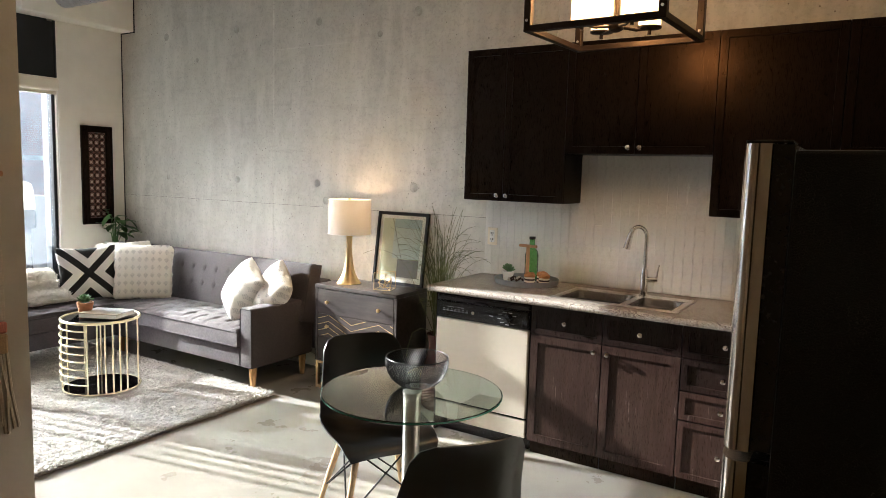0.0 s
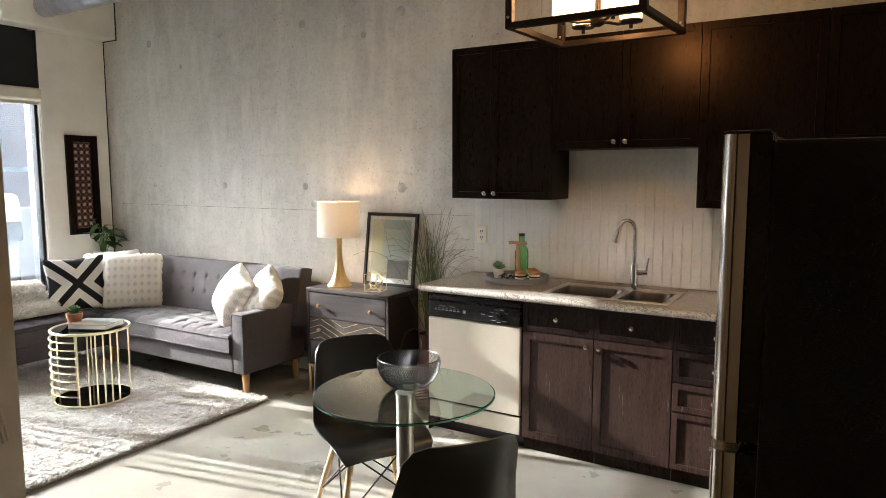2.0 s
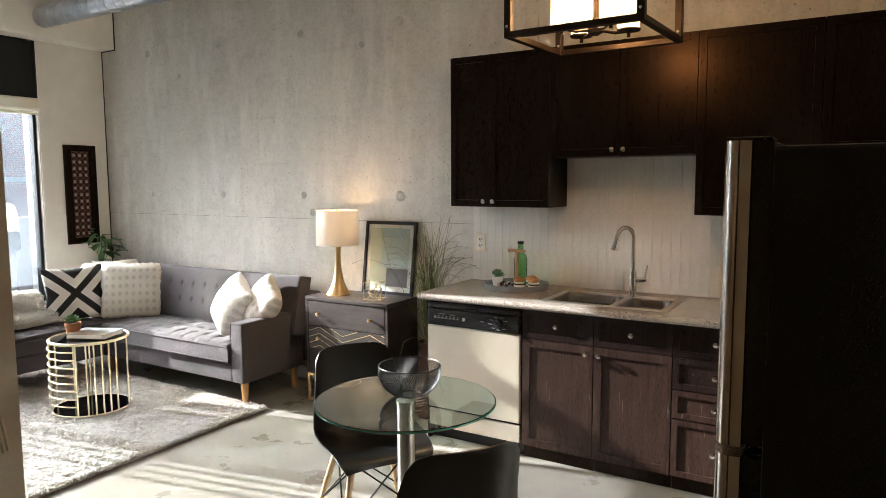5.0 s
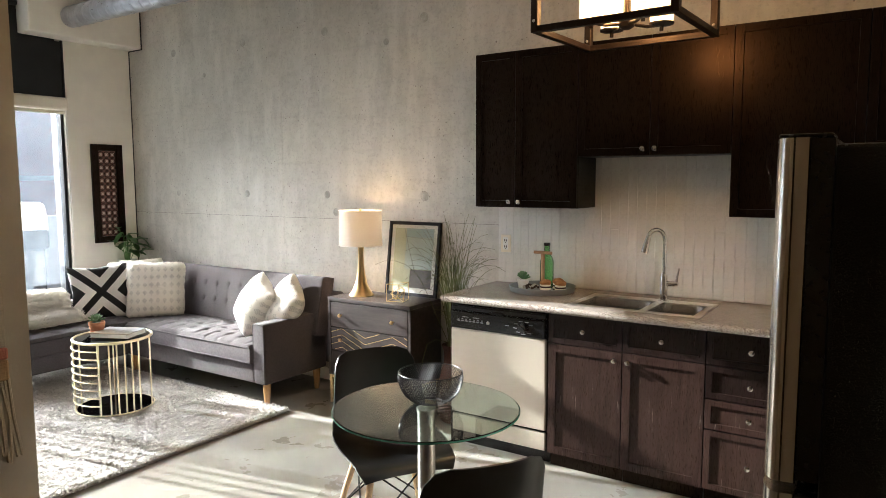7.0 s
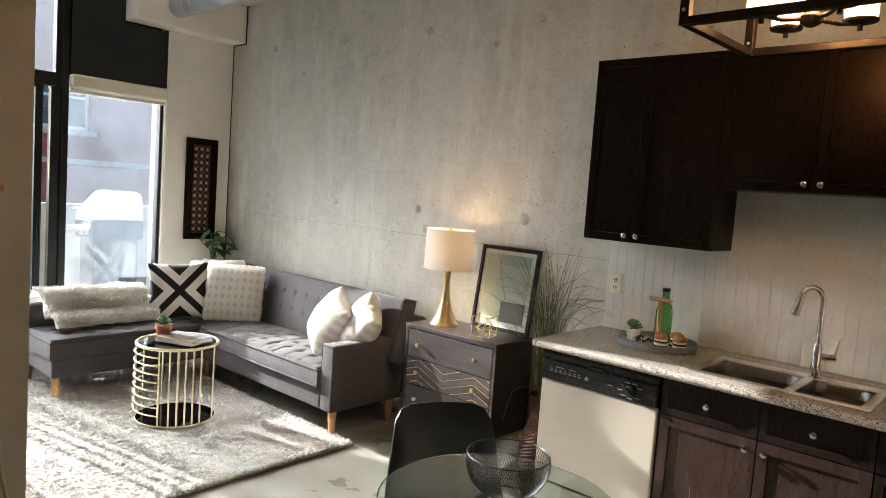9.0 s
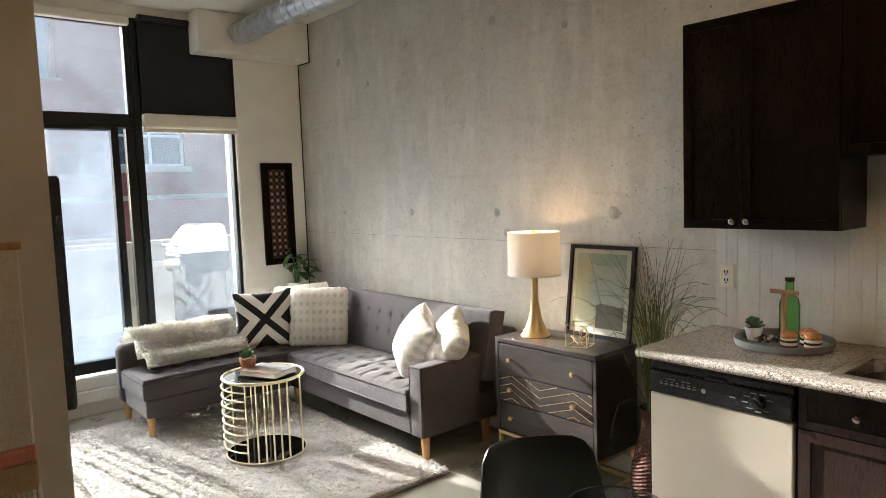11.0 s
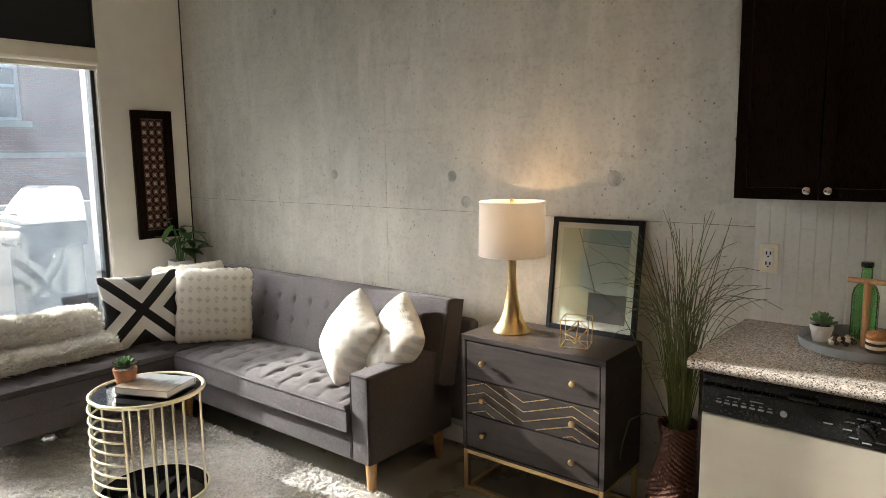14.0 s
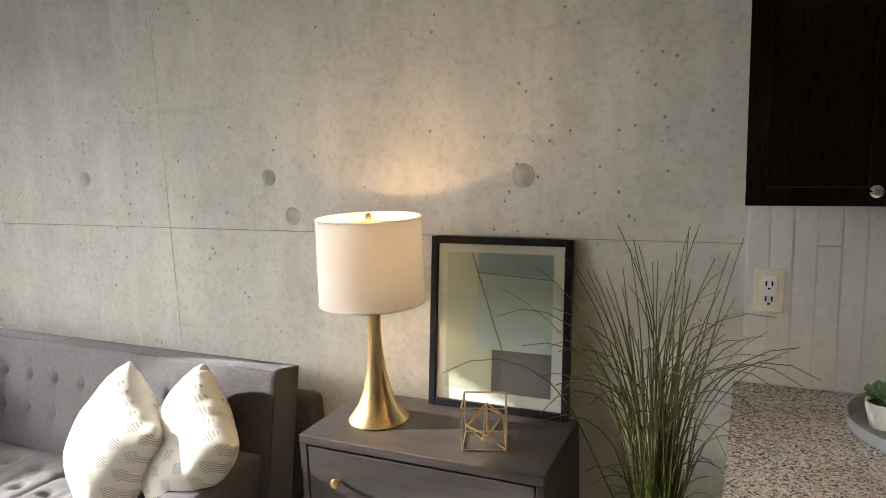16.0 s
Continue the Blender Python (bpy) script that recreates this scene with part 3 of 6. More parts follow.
def shaker(x0, x1, z0, z1, y, rail=0.055, t=0.02):
    """A recessed-panel front facing -y, its face at y."""
    bm = box((x0, y, z0), (x1, y + t, z1))
    bmesh.ops.recalc_face_normals(bm, faces=bm.faces[:])
    front = [f for f in bm.faces if f.normal.y < -0.9]
    bmesh.ops.inset_region(bm, faces=front, thickness=rail)
    bmesh.ops.inset_region(bm, faces=front, thickness=0.002, depth=-0.009)
    return bm


def knob(x, y, z, r=0.015):
    bm = bm_new()
    prof = [(0.005, 0), (0.005, 0.012), (r * 0.8, 0.015), (r, 0.021), (r * 0.85, 0.028), (r * 0.4, 0.031)]
    add_lathe(bm, prof, n=18)
    bm.transform(Matrix.Translation((x, y, z)) @ Matrix.Rotation(radians(90), 4, 'X'))
    return bm


# ---- large structure ----
XW, YN, ZC = -5.755, 4.257, 3.15
XE, YS, XH, YT = 1.05, -1.1, -1.945, 1.425

structure("floor", box((XW - 0.25, YS - 0.2, -0.15), (XE + 0.2, YN + 0.3, 0.0)), MAT_FLOOR, "polished concrete floor with cloudy stains", "floor")
structure("ceiling", box((XW - 0.25, YS - 0.2, ZC), (XE + 0.2, YN + 0.3, ZC + 0.2)), MAT_CEIL, "painted concrete ceiling slab", "ceiling")
wall_north = structure("wall_north", box((XW - 0.25, YN + 0.012, 0.0), (XE + 0.2, YN + 0.3, ZC)), MAT_JOINT, "raw cast concrete wall with formwork joints", "wall")
structure("wall_east", box((XE, YS, 0.0), (XE + 0.2, YN, ZC)), MAT_HALL, "beige painted wall", "wall")
structure("wall_south", box((XW - 0.25, YS - 0.2, 0.0), (XE + 0.2, YS, ZC)), MAT_HALL, "beige painted wall", "wall")
structure("wall_hall", boards([((XH - 0.14, YS, 0), (XH, YT, ZC)), ((XW, YT - 0.52, 0), (XH - 0.14, YT - 0.38, ZC))]), MAT_HALL, "beige painted partition wall with a square corner", "wall")

# the glazed wall: piers, curb, head and reveals
structure("wall_west", boards([
    ((XW - 0.25, 3.615, 0), (XW, YN, ZC)), ((XW - 0.25, YS, 0), (XW, 1.10, ZC)),
    ((XW - 0.25, 1.10, 0), (XW, 3.615, 0.28)), ((XW - 0.25, 1.10, 3.06), (XW, 3.615, ZC))]), MAT_PLASTER, "white painted wall round the tall window", "wall")
structure("wall_spandrel", box((XW - 0.2, 2.79, 2.331), (XW - 0.112, 3.6149, 3.0599)), MAT_BLACKFRAME, "black spandrel panel above the window", "wall")
structure("soffit", box((XW, 3.25, 2.815), (-5.55, YN - 0.003, ZC), 0.012, 2), MAT_PLASTER, "white boxed-in beam under the ceiling", "beam")
structure("trim_joint", boards([((XW, YN - 0.008, 0.62), (XW + 0.006, YN - 0.0005, 2.815)), ((-5.55, YN - 0.009, 2.81), (-5.543, YN - 0.0005, ZC)), ((XW + 0.006, YN - 0.008, 2.806), (-5.543, YN - 0.0005, 2.8148))]), MAT_BLACKFRAME, "dark open joint where the walls meet", "trim")
structure("trim_curb", boards([((XW, 1.055, 0.0), (-5.70, 3.9, 0.10)), ((XW, 1.055, 0.104), (-5.665, 3.9, 0.20)), ((XW, 1.055, 0.204), (-5.69, 3.9, 0.29))], 0.006), MAT_WHITE, "white painted stepped curb under the window", "trim")
structure("baseboard", boards([((-3.6, YN - 0.014, 0), (-1.72, YN, 0.10))], 0.003), MAT_WHITE, "white painted baseboard along the wall", "baseboard")


def window(name, label, y0, y1, z0, z1, frame_boxes, glass):
    w = tagged(thing(name, (-5.82, (y0 + y1) / 2, z0), label, "window"), kind="structure")
    part("window_frame", boards(frame_boxes, 0.004), MAT_BLACKFRAME, w, world=True)
    pane = part("pane", box((-5.826, y0, z0), (-5.820, y1, z1)), glass, w, world=True)
    pane.visible_shadow = glass is MAT_DOORGLASS
    return w


XF0, XF1 = -5.86, -5.78
window("window_1", "tall fixed window in a black frame", 2.84, 3.595, 0.36, 2.30,
       [((XF0, 3.585, 0.29), (XF1, 3.613, 2.33)), ((XF0, 2.79, 0.29), (XF1, 2.845, 3.06)), ((XF0, 2.845, 0.29), (XF1, 3.585, 0.36)), ((XF0, 2.845, 2.30), (XF1, 3.585, 2.33))], MAT_WINDOW)
window("window_2", "upper window light in a black frame", 1.16, 2.745, 2.31, 3.0,
       [((XF0, 2.745, 2.20), (XF1, 2.788, 3.06)), ((XF0, 1.10, 2.205), (XF1, 2.745, 2.31)), ((XF0, 1.10, 3.0), (XF1, 2.745, 3.06)), ((XF0, 1.10, 2.31), (XF1, 1.16, 3.0))], MAT_WINDOW)
door = window("door_1", "hazy glazed sliding balcony door in a black frame", 2.10, 2.60, 0.40, 2.18,
              [((XF0 + 0.02, 2.60, 0.30), (XF1 + 0.02, 2.655, 2.204)), ((XF0 + 0.02, 2.03, 0.30), (XF1 + 0.02, 2.10, 2.204)), ((XF0 + 0.02, 2.10, 0.31), (XF1 + 0.02, 2.60, 0.40)), ((XF0 + 0.02, 2.10, 2.18), (XF1 + 0.02, 2.60, 2.204)),
               ((XF0, 2.72, 0.29), (XF1 - 0.01, 2.788, 2.20))], MAT_DOORGLASS)
part("door_handle", boards([((-5.76, 2.62, 0.98), (-5.735, 2.64, 1.25))], 0.006), MAT_BLACKPLASTIC, door, world=True)
part("side_pane", box((-5.81, 2.656, 0.34), (-5.806, 2.718, 2.19)), MAT_GLASS, door, world=True).visible_shadow = False
# The last three bars are added out of view to cast sun stripes.
window("door_2", "clear glazed balcony door leaf in a black frame with added shadow bars", 1.16, 1.985, 0.36, 2.18,
       [((XF0, 1.985, 0.29), (XF1 - 0.02, 2.028, 2.20)), ((XF0, 1.10, 0.29), (XF1 - 0.02, 1.16, 2.20)), ((XF0, 1.16, 0.29), (XF1 - 0.02, 1.985, 0.36)), ((XF0, 1.16, 2.18), (XF1 - 0.02, 1.985, 2.20)),
        ((XF0 - 0.02, 1.73, 0.29), (XF0 + 0.01, 1.765, 2.20)), ((XF0 - 0.02, 1.82, 0.29), (XF0 + 0.01, 1.85, 2.20)), ((XF0 - 0.02, 1.90, 0.29), (XF0 + 0.01, 1.935, 2.20))], MAT_WINDOW)

blind = thing("roller_blind", (-5.74, 3.22, 2.19), "cream roller blind, rolled up under a black panel", "blind")
part("roll", boards([((-5.772, 2.835, 2.20), (-5.70, 3.622, 2.315))], 0.022), MAT_CREAM, blind, world=True)
part("bottom_bar", boards([((-5.765, 2.845, 2.172), (-5.745, 3.612, 2.20))], 0.004), MAT_CREAM, blind, world=True)
part("cord", tube([(-5.735, 3.618, 2.2), (-5.737, 3.62, 1.5), (-5.735, 3.618, 0.83)], 0.003, 6), MAT_WHITE, blind, "white pull cord", world=True)
blind2 = thing("roller_blind", (-5.74, 2.15, 2.97), "cream roller blind, rolled up at the ceiling", "blind")
part("roll", boards([((-5.772, 1.12, 2.985), (-5.70, 2.78, 3.06))], 0.018), MAT_CREAM, blind2, world=True)
dark_panel = thing("blackout_blind", (-5.745, 3.2, 2.33), "black blackout blind drawn over the upper window", "blind")
part("cloth", boards([((-5.750, 2.845, 2.318), (-5.742, 3.247, 3.06)), ((-5.750, 3.2471, 2.318), (-5.742, 3.612, 2.80))]), MAT_BLACKCLOTH, dark_panel, world=True)
part("roller", tube([(-5.735, 2.85, 3.06), (-5.735, 3.247, 3.06)], 0.026, 12), MAT_BLACKCLOTH, dark_panel, smooth=True, world=True)
part("side_rail", boards([((-5.756, 3.595, 2.318), (-5.73, 3.614, 2.81))], 0.003), MAT_BLACKFRAME, dark_panel, world=True)


# ---- ducts under the ceiling ----
def duct(at0, at1, r, label, seams=0.11):
    a, b = Vector(at0), Vector(at1)
    d = thing("air_duct", at0, label, "duct")
    part("pipe", tube([a, a.lerp(b, 0.5), b], r, 32), MAT_GALV, d, smooth=True, world=True)
    axis = (b - a).normalized()
    side = axis.cross(Vector((0, 0, 1))).normalized()
    up = side.cross(axis)
    n, k = int((b - a).length / seams), 20
    bm = bm_new()
    for i in range(n):
        pts = []
        for j in range(k):
            w = 2 * math.pi * j / k
            pts.append(a + axis * (seams * (i + j / k)) + (side * math.cos(w) + up * math.sin(w)) * (r + 0.001))
        add_tube(bm, pts + [pts[0] + axis * seams], 0.003, 5)
    part("spiral_seam", bm, MAT_GALV, d, world=True)
    return d


duct((-5.55, 3.60, 2.985), (0.9, 3.66, 3.03), 0.088, "galvanised spiral air duct along the ceiling")
duct((-4.25, 2.6, 3.05), (-4.25, 3.53, 3.05), 0.075, "short galvanised branch duct under the ceiling")
vent = thing("ceiling_rail", (-4.75, 3.25, 3.08), "pale metal rail fixed under the ceiling", "rail")
part("rail", boards([((-5.05, 3.16, 3.09), (-4.45, 3.26, ZC))], 0.004), MAT_GALV, vent, world=True)

# ---- the kitchen ----
YF, YU = 3.655, 3.955


def upper_cabinet(x0, x1, z0, z1, doors, split=0.5, knob_z=0.035):
    c = thing("wall_cabinet", ((x0 + x1) / 2, YN, z0), "dark espresso shaker wall cabinet with chrome knobs", "cabinet", group="upper kitchen cabinets")
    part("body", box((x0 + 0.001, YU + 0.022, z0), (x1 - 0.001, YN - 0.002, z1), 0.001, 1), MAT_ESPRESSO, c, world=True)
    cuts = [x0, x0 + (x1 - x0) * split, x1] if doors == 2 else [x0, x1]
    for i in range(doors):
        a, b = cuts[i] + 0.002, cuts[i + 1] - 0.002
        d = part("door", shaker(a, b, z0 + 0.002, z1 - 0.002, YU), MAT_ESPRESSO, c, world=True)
        kx = (b - 0.03 if i == 0 else a + 0.03) if doors == 2 else b - 0.03
        part("knob", knob(kx, YU, z0 + knob_z), MAT_CHROME, d, "chrome knob", smooth=True, world=True)
    return c


upper_cabinet(-1.709, -1.046, 1.412, 2.328, 2, 0.41)
upper_cabinet(-1.046, -0.236, 1.704, 2.328, 2)
upper_cabinet(-0.236, 0.33, 1.386, 2.328, 1)
upper_cabinet(0.33, 1.04, 1.704, 2.328, 2)


def drawer(c, x0, x1, z0, z1, mat):
    d = part("drawer", shaker(x0 + 0.002, x1 - 0.002, z0 + 0.002, z1 - 0.002, YF, 0.04), mat, c, world=True)
    part("knob", knob((x0 + x1) / 2, YF, (z0 + z1) / 2 + 0.003), MAT_CHROME, d, "chrome knob", smooth=True, world=True)


def base_cabinet(x0, x1, label, layout):
    c = thing("base_cabinet", ((x0 + x1) / 2, YN, 0), label, "cabinet", group="lower kitchen cabinets")
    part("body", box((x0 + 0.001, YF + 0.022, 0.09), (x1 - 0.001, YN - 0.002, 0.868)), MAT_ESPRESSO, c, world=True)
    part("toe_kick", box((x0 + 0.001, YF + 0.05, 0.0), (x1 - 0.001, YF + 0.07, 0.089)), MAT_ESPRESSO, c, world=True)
    if layout == "door_left" or layout == "door_right":
        drawer(c, x0, x1, 0.70, 0.862, MAT_SCUFFED_SHADED)
        d = part("door", shaker(x0 + 0.002, x1 - 0.002, 0.085, 0.696, YF, 0.06), MAT_WORN_LIT, c, "worn and scratched door front", world=True)
        kx = x1 - 0.035 if layout == "door_left" else x0 + 0.035
        part("knob", knob(kx, YF, 0.655), MAT_CHROME, d, "chrome knob", smooth=True, world=True)
    elif layout == "drawers":
        for z0, z1 in ((0.70, 0.862), (0.535, 0.696), (0.385, 0.531), (0.085, 0.381)):
            drawer(c, x0, x1, z0, z1, MAT_WORN_LIT if z1 < 0.6 else MAT_SCUFFED_SHADED)
    return c


base_cabinet(-1.072, -0.664, "worn espresso base cabinet with drawer and door", "door_left")
base_cabinet(-0.662, -0.258, "worn espresso base cabinet with drawer and door", "door_right")
base_cabinet(-0.256, 0.15, "dark espresso cabinet with four drawers", "drawers")
base_cabinet(0.152, 1.04, "dark espresso base cabinet in the corner", "plain")
side = thing("end_panel", (-1.70, 3.95, 0), "dark espresso end panel beside the dishwasher", "panel")
part("board", box((-1.712, YF + 0.02, 0), (-1.70, YN - 0.016, 0.868)), MAT_ESPRESSO, side, world=True)

dw = thing("dishwasher", (-1.39, 3.95, 0), "almond-fronted dishwasher with a black control panel", "dishwasher")
part("body", box((-1.696, YF + 0.025, 0.10), (-1.078, YN - 0.02, 0.862)), MAT_BLACKPLASTIC, dw, world=True)
part("door_panel", box((-1.694, YF - 0.004, 0.20), (-1.086, YF + 0.022, 0.712), 0.006), MAT_DWPANEL, dw, "almond steel door", world=True)
part("lower_panel", box((-1.692, YF + 0.004, 0.085), (-1.088, YF + 0.022, 0.186), 0.004), MAT_DWPANEL, dw, world=True)
part("toe_kick", box((-1.692, YF + 0.07, 0.0), (-1.088, YF + 0.09, 0.084)), MAT_BLACKPLASTIC, dw, world=True)
ctrl = part("control_panel", boards([((-1.694, YF - 0.012, 0.715), (-1.086, YF + 0.022, 0.815)), ((-1.694, YF - 0.003, 0.8155), (-1.086, YF + 0.022, 0.85))], 0.008), MAT_BLACKPLASTIC, dw, "glossy black control panel", world=True)
MAT_PRINT = plain("pale_print", (0.22, 0.22, 0.22), 0.6, var=0.05, relief=0)
bm = bm_new()
for i in range(7):
    add_box(bm, (-1.645 + i * 0.026, YF - 0.0135, 0.760), (-1.628 + i * 0.026, YF - 0.0118, 0.766))
    add_box(bm, (-1.642 + i * 0.026, YF - 0.0135, 0.772), (-1.631 + i * 0.026, YF - 0.0118, 0.775))
add_box(bm, (-1.61, YF - 0.0135, 0.785), (-1.57, YF - 0.0118, 0.788))
add_box(bm, (-1.54, YF - 0.0135, 0.785), (-1.50, YF - 0.0118, 0.788))
for a in range(30, 340, 40):
    x, z = -1.215 + 0.052 * math.cos(radians(a)), 0.765 + 0.036 * math.sin(radians(a))
    add_box(bm, (x - 0.012, YF - 0.0135, z - 0.002), (x + 0.012, YF - 0.0118, z + 0.002))
add_box(bm, (-1.33, YF - 0.0135, 0.764), (-1.305, YF - 0.0118, 0.768))
part("marking", bm, MAT_PRINT, ctrl, "pale printed markings", world=True, kind="stuff")
bm = lathe([(0.007, 0), (0.0095, 0.0004), (0.0105, 0.001), (0.0105, 0.0018), (0.009, 0.002)], n=24)
bm.transform(Matrix.Translation((-1.44, YF - 0.0118, 0.766)) @ Matrix.Rotation(radians(90), 4, 'X'))
part("badge", bm, MAT_STEEL, ctrl, "round silver badge", world=True)
bm = lathe([(0.027, 0), (0.027, 0.006), (0.022, 0.02), (0.019, 0.022)], n=28)
add_box(bm, (-0.005, -0.026, 0.006), (0.005, 0.026, 0.028), 0.002)
bm.transform(Matrix.Translation((-1.215, YF - 0.0118, 0.765)) @ Matrix.Rotation(radians(90), 4, 'X') @ Matrix.Rotation(radians(50), 4, 'Z'))
part("dial", bm, MAT_BLACKPLASTIC, ctrl, "black control dial", world=True)
part("latch", box((-1.43, YF - 0.02, 0.818), (-1.35, YF - 0.002, 0.83), 0.003), MAT_BLACKPLASTIC, ctrl, world=True)

# worktop with a cut-out for the sink
SX0, SX1, SY0, SY1 = -0.965, -0.315, 3.70, 4.085
counter = thing("worktop", (-0.35, 3.93, 0.87), "speckled beige granite worktop", "counter")
bm = bm_new()
gx, gy = [-1.725, SX0, SX1, XE - 0.002], [3.60, SY0, SY1, YN - 0.002]
for a in range(3):
    for b in range(3):
        if (a, b) != (1, 1):
            add_box(bm, (gx[a], gy[b], 0.872), (gx[a + 1], gy[b + 1], 0.91))
bmesh.ops.remove_doubles(bm, verts=bm.verts[:], dist=0.0001)
bm.verts.index_update()
seen = {}
for f in bm.faces:
    seen.setdefault(tuple(sorted(v.index for v in f.verts)), []).append(f)
bmesh.ops.delete(bm, geom=[f for fs in seen.values() if len(fs) > 1 for f in fs], context='FACES_ONLY')
part("slab", bm, MAT_GRANITE, counter, world=True)
part("front_edge", tube([(-1.725, 3.602, 0.891), (-0.3, 3.602, 0.891), (XE - 0.01, 3.602, 0.891)], 0.0188, 12), MAT_GRANITE, counter, smooth=True, world=True)


def bowl_inside(bm, x0, x1, y0, y1, ztop, depth, r):
    """An open rounded basin."""
    rings = []
    for z, inset in ((ztop, 0.0), (ztop - 0.01, 0.006), (ztop - depth + 0.03, 0.012), (ztop - depth, 0.045)):
        ring = []
        for cx, cy, a in ((x1 - r, y1 - r, 0), (x0 + r, y1 - r, 90), (x0 + r, y0 + r, 180), (x1 - r, y0 + r, 270)):
            for k in range(7):
                w = radians(a + 15 * k)
                ring.append(bm.verts.new((cx + (r - inset) * math.cos(w), cy + (r - inset) * math.sin(w), z)))
        rings.append(ring)
    for a, b in zip(rings, rings[1:]):
        for k in range(len(a)):
            bm.faces.new((a[k], a[(k + 1) % len(a)], b[(k + 1) % len(a)], b[k]))
    bm.faces.new(rings[-1])


sink = thing("sink", (-0.64, 3.9, 0.91), "double-bowl stainless steel sink set in the worktop", "sink")
bm = bm_new()
add_box(bm, (SX0 - 0.02, SY0 - 0.02, 0.9105), (SX1 + 0.02, SY0 + 0.02, 0.915), 0.002, 1)
add_box(bm, (SX0 - 0.02, SY1 - 0.06, 0.9105), (SX1 + 0.02, SY1 + 0.02, 0.915), 0.002, 1)
add_box(bm, (SX0 - 0.02, SY0 + 0.02, 0.9105), (SX0 + 0.02, SY1 - 0.06, 0.915), 0.002, 1)
add_box(bm, (SX1 - 0.02, SY0 + 0.02, 0.9105), (SX1 + 0.02, SY1 - 0.06, 0.915), 0.002, 1)
add_box(bm, (-0.605, SY0 + 0.02, 0.9105), (-0.565, SY1 - 0.06, 0.915), 0.002, 1)
part("rim", bm, MAT_STEEL, sink, world=True)
for x0, x1, d in ((SX0 + 0.018, -0.603, 0.19), (-0.567, SX1 - 0.018, 0.15)):
    bm = bm_new()
    bowl_inside(bm, x0, x1, SY0 + 0.018, SY1 - 0.058, 0.9125, d, 0.07)
    b = part("bowl", bm, MAT_SINK, sink, smooth=True, world=True)
    part("drain", lathe([(0.04, 0), (0.04, 0.002), (0.02, 0.003)], ((x0 + x1) / 2, (SY0 + SY1) / 2, 0.9125 - d + 0.001), 20), MAT_CHROME, b, world=True)

faucet = thing("faucet", (-0.575, 4.06, 0.915), "chrome gooseneck pull-down kitchen faucet", "faucet")
part("base", lathe([(0.028, 0), (0.028, 0.008), (0.022, 0.012), (0.021, 0.13), (0.016, 0.15)], n=24), MAT_CHROME, faucet, smooth=True)
neck = [(0, 0, 0.14), (0, 0, 0.30)] + [(-0.038 + 0.038 * math.cos(radians(a)), -0.03 + 0.03 * math.cos(radians(a)), 0.33 + 0.06 * math.sin(radians(a))) for a in range(0, 165, 15)]
part("spout", tube(neck, 0.012, 14), MAT_CHROME, faucet, smooth=True)
tip = Vector(neck[-1])
part("spray_head", tube([tip, tip + Vector((-0.006, -0.003, -0.03)), tip + Vector((-0.02, -0.01, -0.095))], [0.013, 0.016, 0.021], 16), MAT_CHROME, faucet, smooth=True)
part("handle", tube([(0.015, 0, 0.095), (0.055, 0, 0.098), (0.075, 0, 0.10)], [0.016, 0.015, 0.013], 14), MAT_CHROME, faucet, smooth=True)
part("lever", tube([(0.066, 0, 0.10), (0.072, -0.004, 0.14), (0.082, -0.01, 0.185)], [0.008, 0.006, 0.004], 10), MAT_CHROME, faucet, smooth=True)

outlet = thing("outlet", (-1.648, YN - 0.01, 1.165), "cream double power outlet on white tiles", "outlet")
part("plate", box((-1.684, YN - 0.018, 1.108), (-1.612, YN - 0.008, 1.222), 0.004), MAT_CREAMFILL, outlet, world=True)
part("socket", box((-1.666, YN - 0.021, 1.125), (-1.630, YN - 0.017, 1.205), 0.002), MAT_WHITE, outlet, world=True)
bm = bm_new()
for z in (1.145, 1.185):
    add_box(bm, (-1.657, YN - 0.0225, z - 0.006), (-1.653, YN - 0.0205, z + 0.007))
    add_box(bm, (-1.643, YN - 0.0225, z - 0.006), (-1.639, YN - 0.0205, z + 0.007))
    add_box(bm, (-1.651, YN - 0.0225, z - 0.015), (-1.645, YN - 0.0205, z - 0.010))
part("slot", bm, MAT_BLACKPLASTIC, outlet, world=True)

# the fridge: pebbled black side, steel doors
def door_slab(z0, z1):
    """A door leaf with a rounded outer edge and square ends."""
    ring = [(0.272, 2.0), (0.272, 1.425)] + [(0.294 - 0.022 * math.cos(radians(a)), 1.42 - 0.04 * math.sin(radians(a))) for a in range(10, 91, 10)]
    ring += [(0.2945, 1.3845), (0.2960, 1.3815), (0.3105, 1.3835), (0.312, 1.387), (0.312, 2.0)]
    bm = bm_new()
    lo, hi = [bm.verts.new((x + FX, y + FY, z0)) for x, y in ring], [bm.verts.new((x + FX, y + FY, z1)) for x, y in ring]
    for k in range(len(ring)):
        j = (k + 1) % len(ring)
        f = bm.faces.new((lo[k], lo[j], hi[j], hi[k]))
        f.smooth = True
    bm.faces.new(lo[::-1])
    bm.faces.new(hi)
    bmesh.ops.split_edges(bm, edges=[e for e in bm.edges if abs(e.verts[0].co.z - e.verts[1].co.z) < 1e-6])
    return bm


FX, FY = 0.060, -0.134


